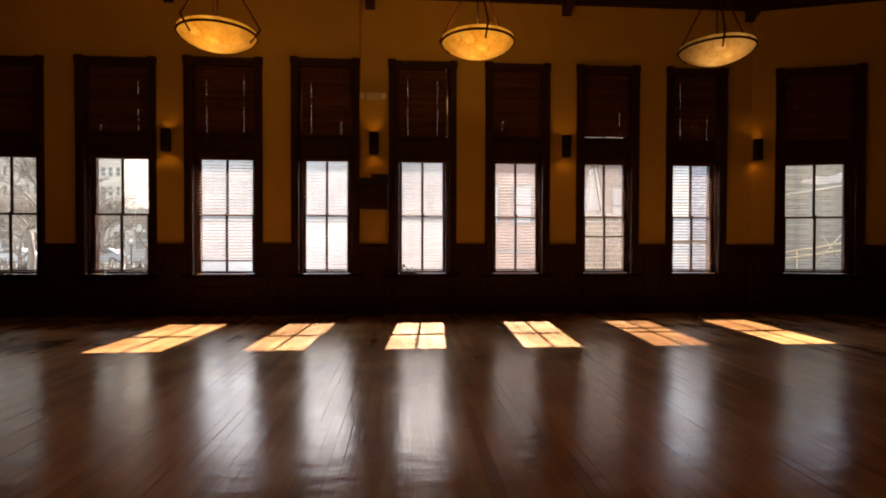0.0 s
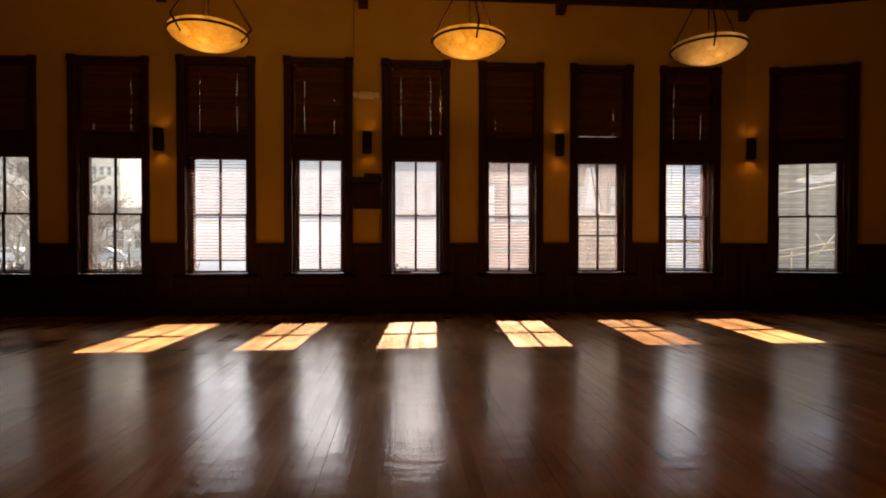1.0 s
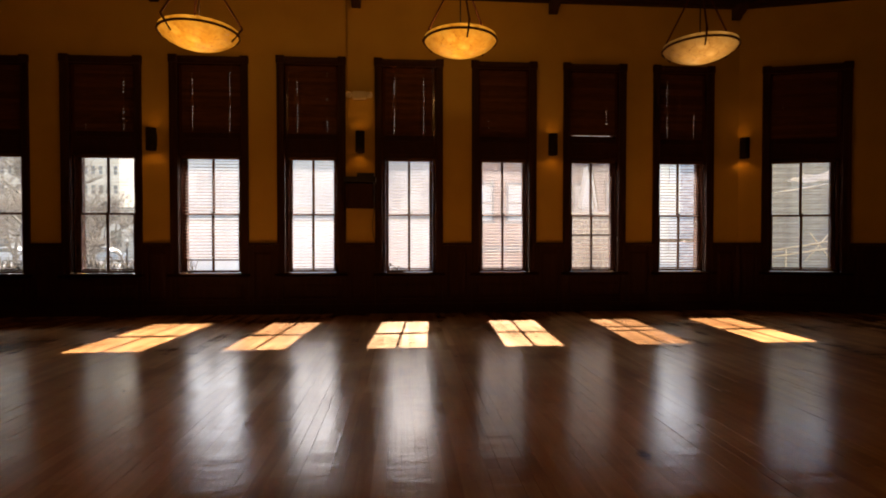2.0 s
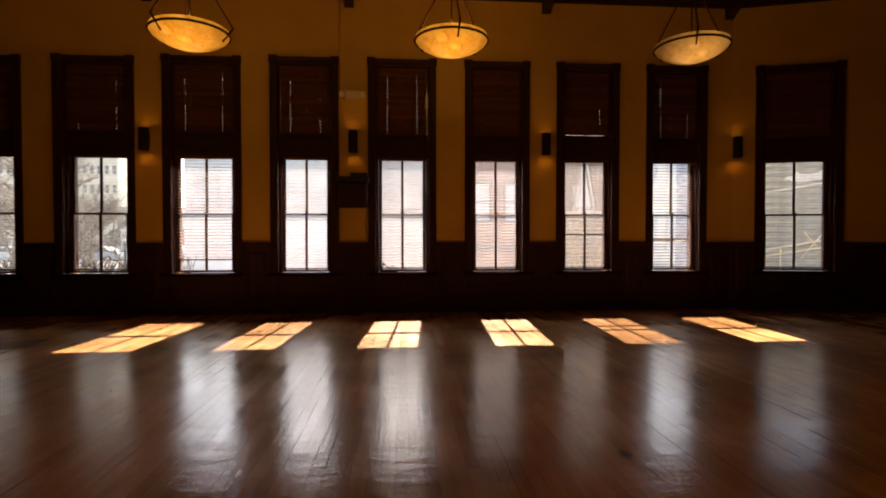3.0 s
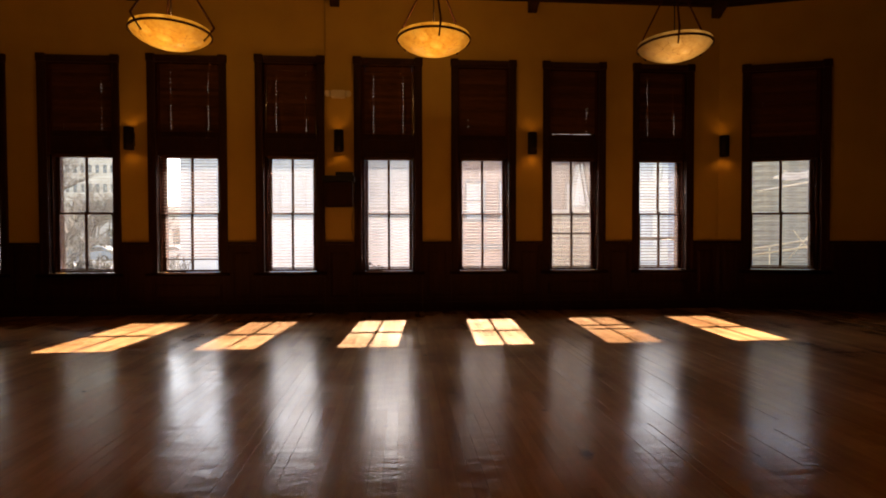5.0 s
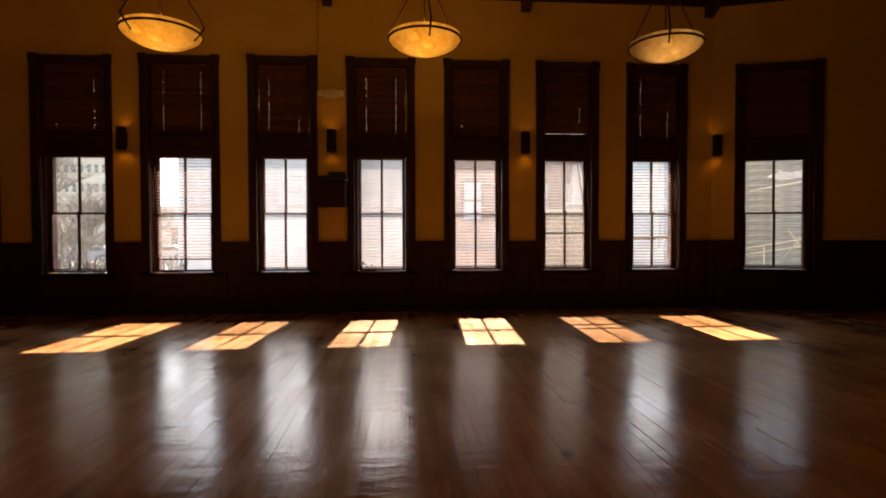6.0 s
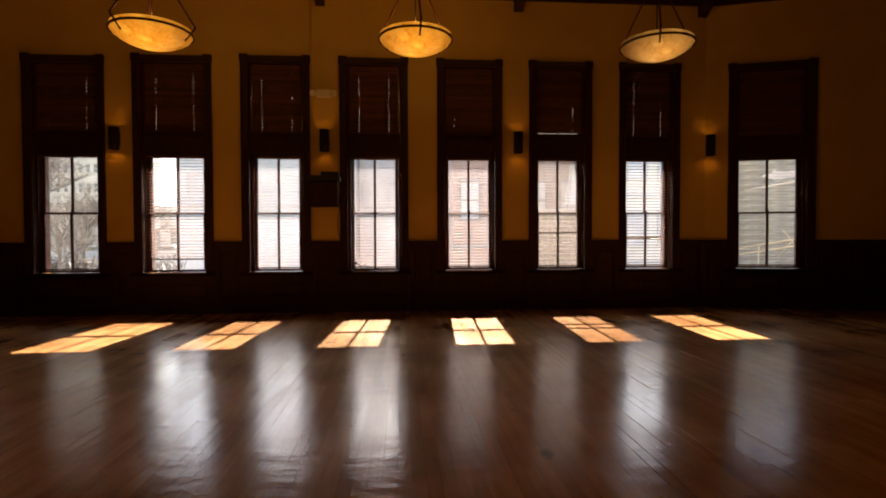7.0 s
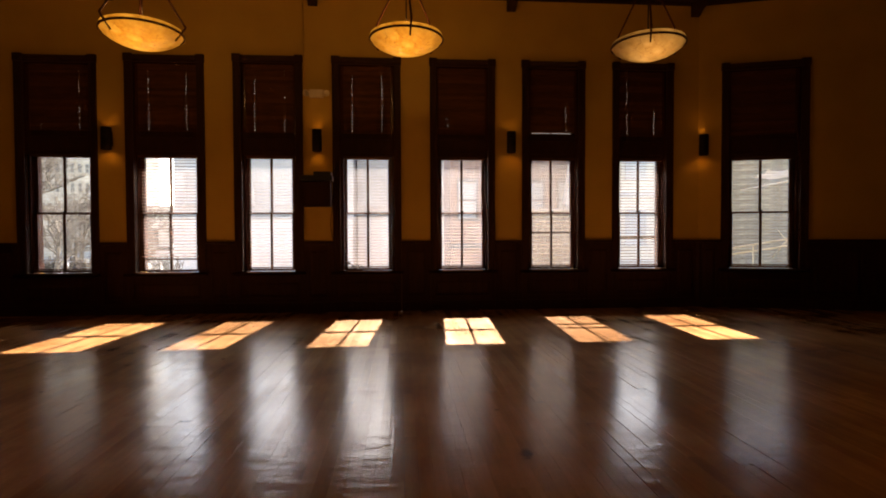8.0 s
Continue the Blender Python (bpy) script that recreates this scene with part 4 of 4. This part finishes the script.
# pale gabled porch above the yard
porch = thing("porch", "small white gabled porch", "porch", pose(8.5, 23.0, 0))
part("gable", prism(B(), [(-0.36, 2.6), (0.36, 2.6), (0.3, 3.2), (0.06, 4.45), (-0.06, 4.45), (-0.26, 3.2)], 0.0, 0.6, "y"), STONE, porch)
for x in (0.0, 0.17):
    part("raking_pipe", tube(B(), [(x - 0.1, -0.06, 4.5), (x + 0.22, -0.06, 2.55)], 0.03, 6), IRON, porch)
part("post", box(B(), -0.34, -0.22, 0.0, 0.12, GROUND, 2.599), GREY_STONE, porch)
part("post", box(B(), 0.22, 0.34, 0.0, 0.12, GROUND, 2.599), GREY_STONE, porch)

# the neighbouring annex, board by board, with stairs in the gap
annex = thing("annex", "weathered grey-brown boarded annex close to the hall", "building", pose(8.35, 12.0, 0))
part("frame_wall", box(B(), 0.0, 7.0, 0.03, 3.0, GROUND, 3.5), SIDING, annex)
board = mesh_of("board", prism(B(), [(0.029, 0.0), (-0.006, 0.0), (-0.0055, 0.008), (0.004, 0.169), (0.029, 0.169)], 0.0, 7.0, "x"), SIDING)
for k in range(26):
    piece("board", board, annex, pose(random.uniform(-0.02, 0.0), 0, GROUND + 0.17 * k, 0, random.uniform(-0.1, 0.1), 0))
part("corner_board", box(B(), -0.06, 0.08, -0.03, 0.029, GROUND, 3.5, 0.006), SIDING, annex)
part("roof_edge", box(B(), -0.15, 7.1, -0.16, 3.1, 3.51, 3.62, 0.01), SLATE, annex)
stairs = thing("outdoor_stairs", "outdoor stairs with white painted rails beside the annex", "stairs", pose(8.0, 10.6, 0))
bm = B()
for k in range(6):
    box(bm, 0.2 + 0.6 * k, 0.2 + 0.6 * (k + 1), 0.05, 1.2, GROUND, GROUND + 0.9 + 0.12 * k)
part("steps", bm, CONCRETE, stairs)
for z0, z1 in ((0.72, 1.34), (0.84, 1.52)):
    part("hand_rail", tube(B(), [(-0.9, 0.0, z0), (0.5, 0.0, z0 + 0.31 * (z1 - z0)), (2.0, 0.0, z0 + 0.645 * (z1 - z0)), (3.6, 0.0, z1)], 0.019, 8), WHITE_TRIM, stairs)
for k in range(4):
    part("rail_post", tube(B(), [(0.3 + 1.0 * k, 0.0, GROUND), (0.3 + 1.0 * k, 0.0, 1.0 + 0.15 * k)], 0.013, 6), WHITE_TRIM, stairs)
for low, high in ((0.75, 1.3), (1.35, 0.85)):
    part("brace", tube(B(), [(low, 0.03, 0.75), (high, 0.03, 1.35)], 0.013, 6), WHITE_TRIM, stairs)
awning = thing("awning", "ragged white canvas awning on the annex", "awning", pose(8.02, 9.75, 2.3))
bm = B()
cols = 14
rows = [[bm.verts.new((0.075 * i + 0.02 * noise.noise(Vector((j * 0.9, i, 8))), 0.09 * j, 0.012 * i + (0.025 + 0.02 * noise.noise(Vector((i * 0.5, 0, 7)))) * j + 0.045 * noise.noise(Vector((i * 0.8, j * 0.6, 3))))) for i in range(cols)] for j in range(7)]
for a, b in zip(rows, rows[1:]):
    for i in range(cols - 1):
        bm.faces.new((a[i], a[i + 1], b[i + 1], b[i]))
bmesh.ops.solidify(bm, geom=bm.faces[:], thickness=0.1)
part("canvas", bm, WHITE_TRIM, awning)
part("bracket", tube(B(), [(0.93, 0.0, 0.06), (0.93, 2.24, 0.0)], 0.018, 6), WHITE_TRIM, awning)


# unseen flat canopy, added over the two windows at the west end to keep the sun off them
canopy = thing("canopy", "unseen flat dark canopy added above two windows to block the sun", "canopy", pose(-5.35, WALL + THICK, 3.0))
part("deck", box(B(), -1.55, 1.55, 0.002, 2.6, 0.0, 0.09, 0.01), BEAM_WOOD, canopy)
part("fascia", box(B(), -1.57, 1.57, 2.601, 2.63, 0.0, 0.14, 0.006), GREY_STONE, canopy)
for x in (-1.4, -0.05, 1.4):
    part("tie_rod", tube(B(), [(x, 0.003, 1.3), (x, 2.3, 0.085)], 0.014, 6), IRON, canopy)


def tree(x, y, height, seed):
    """A bare winter tree: trunk, forking limbs and many thin twigs."""
    rng = random.Random(seed)
    ob = thing("bare_tree", "bare winter tree with grey bark and fine twigs", "tree", pose(x, y, GROUND), "street trees")
    trunk, limbs, twigs = B(), B(), B()

    def grow(bm_level, start, way, length, radius, level):
        pts, p, d = [start], start, way
        for _ in range(4):
            d = (d + Vector((rng.uniform(-1, 1), rng.uniform(-1, 1), rng.uniform(-0.5, 0.8))) * 0.16).normalized()
            p = p + d * length / 4
            pts.append(p)
        target = trunk if level == 0 else limbs if level < 3 else twigs
        tube(target, pts, [radius * (1 - 0.11 * i) for i in range(5)], 7 if level < 2 else 4 if level < 3 else 3)
        if level < (5 if height > 5 else 4):
            for k in range(4 if level < 3 else 5):
                a = rng.uniform(0, 6.28)
                side = Vector((math.cos(a), math.sin(a), 0))
                out = (d * rng.uniform(0.5, 0.9) + side * rng.uniform(0.5, 0.95) + Vector((0, 0, 0.2))).normalized()
                grow(level + 1, pts[rng.choice((2, 3, 4, 4))], out, length * rng.uniform(0.52, 0.78), radius * 0.58, level + 1)
    grow(0, Vector((0, 0, 0)), Vector((0, 0, 1)), height * 0.36, height * 0.022, 0)
    part("trunk", trunk, BARK, ob)
    part("limbs", limbs, BARK, ob)
    part("twigs", twigs, BARK, ob, "fine bare twigs")
    return ob


for k, (x, y, h) in enumerate(((-15.4, 23.0, 7.6), (-24.5, 44.0, 6.5), (-20.5, 46.5, 6.0), (-28.0, 43.0, 7.5), (-32.5, 45.0, 7.0), (-17.6, 48.0, 5.2), (-19.2, 33.0, 3.4), (-16.9, 34.0, 3.2), (-22.0, 32.0, 3.6), (-21.8, 28.5, 5.5), (-14.9, 35.0, 3.0), (-26.0, 38.0, 6.5), (-23.0, 40.5, 6.0), (-29.5, 39.0, 7.0), (-18.6, 39.5, 5.6), (-20.8, 24.5, 6.2), (-15.7, 26.5, 5.0), (-16.7, 28.4, 3.8), (-19.6, 35.5, 6.4))):
    tree(x, y, h, 40 + k)


hedge = thing("hedge", "leafless brown hedge of thin twigs along the pavement", "hedge", pose(0, 0, GROUND))
rng = random.Random(5)
bm = B()
for _ in range(1500):
    x, y = rng.uniform(-31, -11.5), 30.5 + rng.uniform(-0.5, 0.5)
    a = Vector((x, y, rng.uniform(0, 0.7)))
    b = a + Vector((rng.uniform(-0.35, 0.35), rng.uniform(-0.2, 0.2), rng.uniform(0.35, 0.75)))
    tube(bm, [a, (a + b) / 2 + Vector((rng.uniform(-0.06, 0.06), 0, 0)), b], [0.03, 0.022, 0.008], 3)
part("twigs", bm, HEDGE, hedge)


def street_lamp(x, y):
    lamp = thing("street_lamp", "iron street lamp with a white glass globe", "street lamp", pose(x, y, GROUND), "street lamps")
    part("base", lathe(B(), [(0.0, 0.0), (0.16, 0.0), (0.15, 0.3), (0.08, 0.42), (0.0, 0.42)], 14), IRON, lamp)
    part("post", tube(B(), [(0, 0, 0.4), (0, 0, 2.0)], [0.06, 0.045], 10), IRON, lamp)
    part("globe", lathe(B(), [(0.0, 1.98), (0.07, 2.0), (0.105, 2.06), (0.115, 2.12), (0.1, 2.19), (0.05, 2.235), (0.0, 2.245)], 18), MILK_GLASS, lamp, "white glass globe")


for x, y in ((-20.6, 36.5), (-18.3, 37.0), (-26.5, 36.5)):
    street_lamp(x, y)


def car(x, y, turn, paint, label):
    """A parked family car: lower body, cabin, panes and wheels."""
    ob = thing("parked_car", label, "car", pose(x, y, GROUND + 0.012, 0, 0, turn), "parked cars")
    bm = prism(B(), [(-2.15, 0.3), (-2.2, 0.6), (-2.1, 0.85), (-1.15, 0.95), (1.2, 0.98), (2.0, 0.86), (2.15, 0.6), (2.12, 0.3)], -0.86, 0.86, "y")
    bmesh.ops.bevel(bm, geom=bm.edges[:], offset=0.07, segments=2, affect="EDGES")
    body = part("body", bm, paint, ob)
    bm = prism(B(), [(-0.98, 0.94), (-0.25, 1.42), (1.0, 1.44), (1.75, 0.96)], -0.74, 0.74, "y")
    bmesh.ops.bevel(bm, geom=bm.edges[:], offset=0.06, segments=2, affect="EDGES")
    part("cabin", bm, paint, ob)
    for s in (-1, 1):
        part("side_window", prism(B(), [(-0.72, 0.99), (-0.2, 1.35), (0.95, 1.36), (1.45, 1.0)], s * 0.738, s * 0.752, "y"), DARK_PANE, body)
        part("headlight", box(B(), -2.2, -2.12, s * 0.62 - 0.14, s * 0.62 + 0.14, 0.62, 0.74, 0.02), WHITE_TRIM, body)
        for wx in (-1.35, 1.35):
            wheel = part("wheel", lathe(B(), [(0.18, -0.1), (0.3, -0.1), (0.33, -0.06), (0.33, 0.06), (0.3, 0.1), (0.18, 0.1)], 24, close=True), RUBBER, ob)
            wheel.matrix_basis = pose(wx, s * 0.78, 0.33, 90, 0, 0)
            part("rim", lathe(B(), [(0.0, -0.08), (0.185, -0.09), (0.185, 0.09), (0.0, 0.08)], 20), GREY_STONE, wheel)
    return ob


car(-27.6, 50.5, 2, CAR_BLUE, "blue-grey parked car at the kerb")
car(-21.2, 51.0, -1, CAR_WHITE, "white parked car at the kerb")
car(-34.5, 50.5, 180, CAR_WHITE, "white parked car across the street")


# ---- strip floor ----
base = tagged(part("floor", box(B(), WEST - 0.3, CORNER.x + 0.3, BACK - 0.3, WALL + 0.02, -0.3, -0.012), SUBFLOOR), "varnished brown strip floor, scuffed and worn", "floor", kind="structure")
STRIP, GAP = 0.075, 0.0003
LENGTHS = (0.9, 1.2, 1.5, 1.8, 2.1)


def strip_shape(length):
    """Corners and faces of one strip with eased edges, lying along y."""
    h, w, e = length / 2 - GAP / 2, STRIP / 2 - GAP / 2, 0.0004
    verts = [(-w, -h, -0.011), (-w, -h, -0.00003), (-w + e, -h + e, 0.0), (w - e, -h + e, 0.0), (w, -h, -0.00003), (w, -h, -0.011)]
    verts += [(x, -y, z) for x, y, z in verts]
    return verts, [(k, k + 6, k + 7, k + 1) for k in range(5)] + [(1, 2, 3, 4), (10, 9, 8, 7)]


shared = {}
for length in LENGTHS:
    data = bpy.data.meshes.new("strip")
    v, f = strip_shape(length)
    data.from_pydata(v, [], [q[::-1] for q in f])
    data.materials.append(FLOOR_A)
    shared[length] = data
rng = random.Random(11)
far_v, far_f, near_count = [], [], 0
x = WEST + STRIP / 2
while x < CORNER.x:
    y = BACK - rng.uniform(0, 1.6)
    while y < WALL - 0.03:
        length = rng.choice(LENGTHS)
        cy = y + length / 2
        tilt = pose(x, cy, 0.0, rng.gauss(0, 0.05), rng.gauss(0, 0.16), 0) @ Matrix.Diagonal((0.94 if abs(x - 2.12) < 0.038 and 1.8 < cy < 3.4 else 0.968 if rng.random() < 0.13 else 1.0, 1, 1, 1))
        if -1.3 < x < 2.7 and 1.5 < cy < 7.0 and near_count < 300 and y + length < WALL - 0.03:
            piece("strip", shared[length], base, tilt)
            near_count += 1
        elif y > 8.2 or x < 5.9 or cy < 8.6 - (x - 5.9) * 0.31:
            v, f = strip_shape(length)
            k = len(far_v)
            far_v += [tuple(tilt @ Vector((a, min(b, WALL - 0.031 - cy), c))) for a, b, c in v]
            far_f += [tuple(i + k for i in q[::-1]) for q in f]
        y += length
    x += STRIP
data = bpy.data.meshes.new("strips")
data.from_pydata(far_v, [], far_f)
data.materials.append(FLOOR_B)
rest = new("strips", data)
rest.parent = base
tagged(rest, kind="stuff")
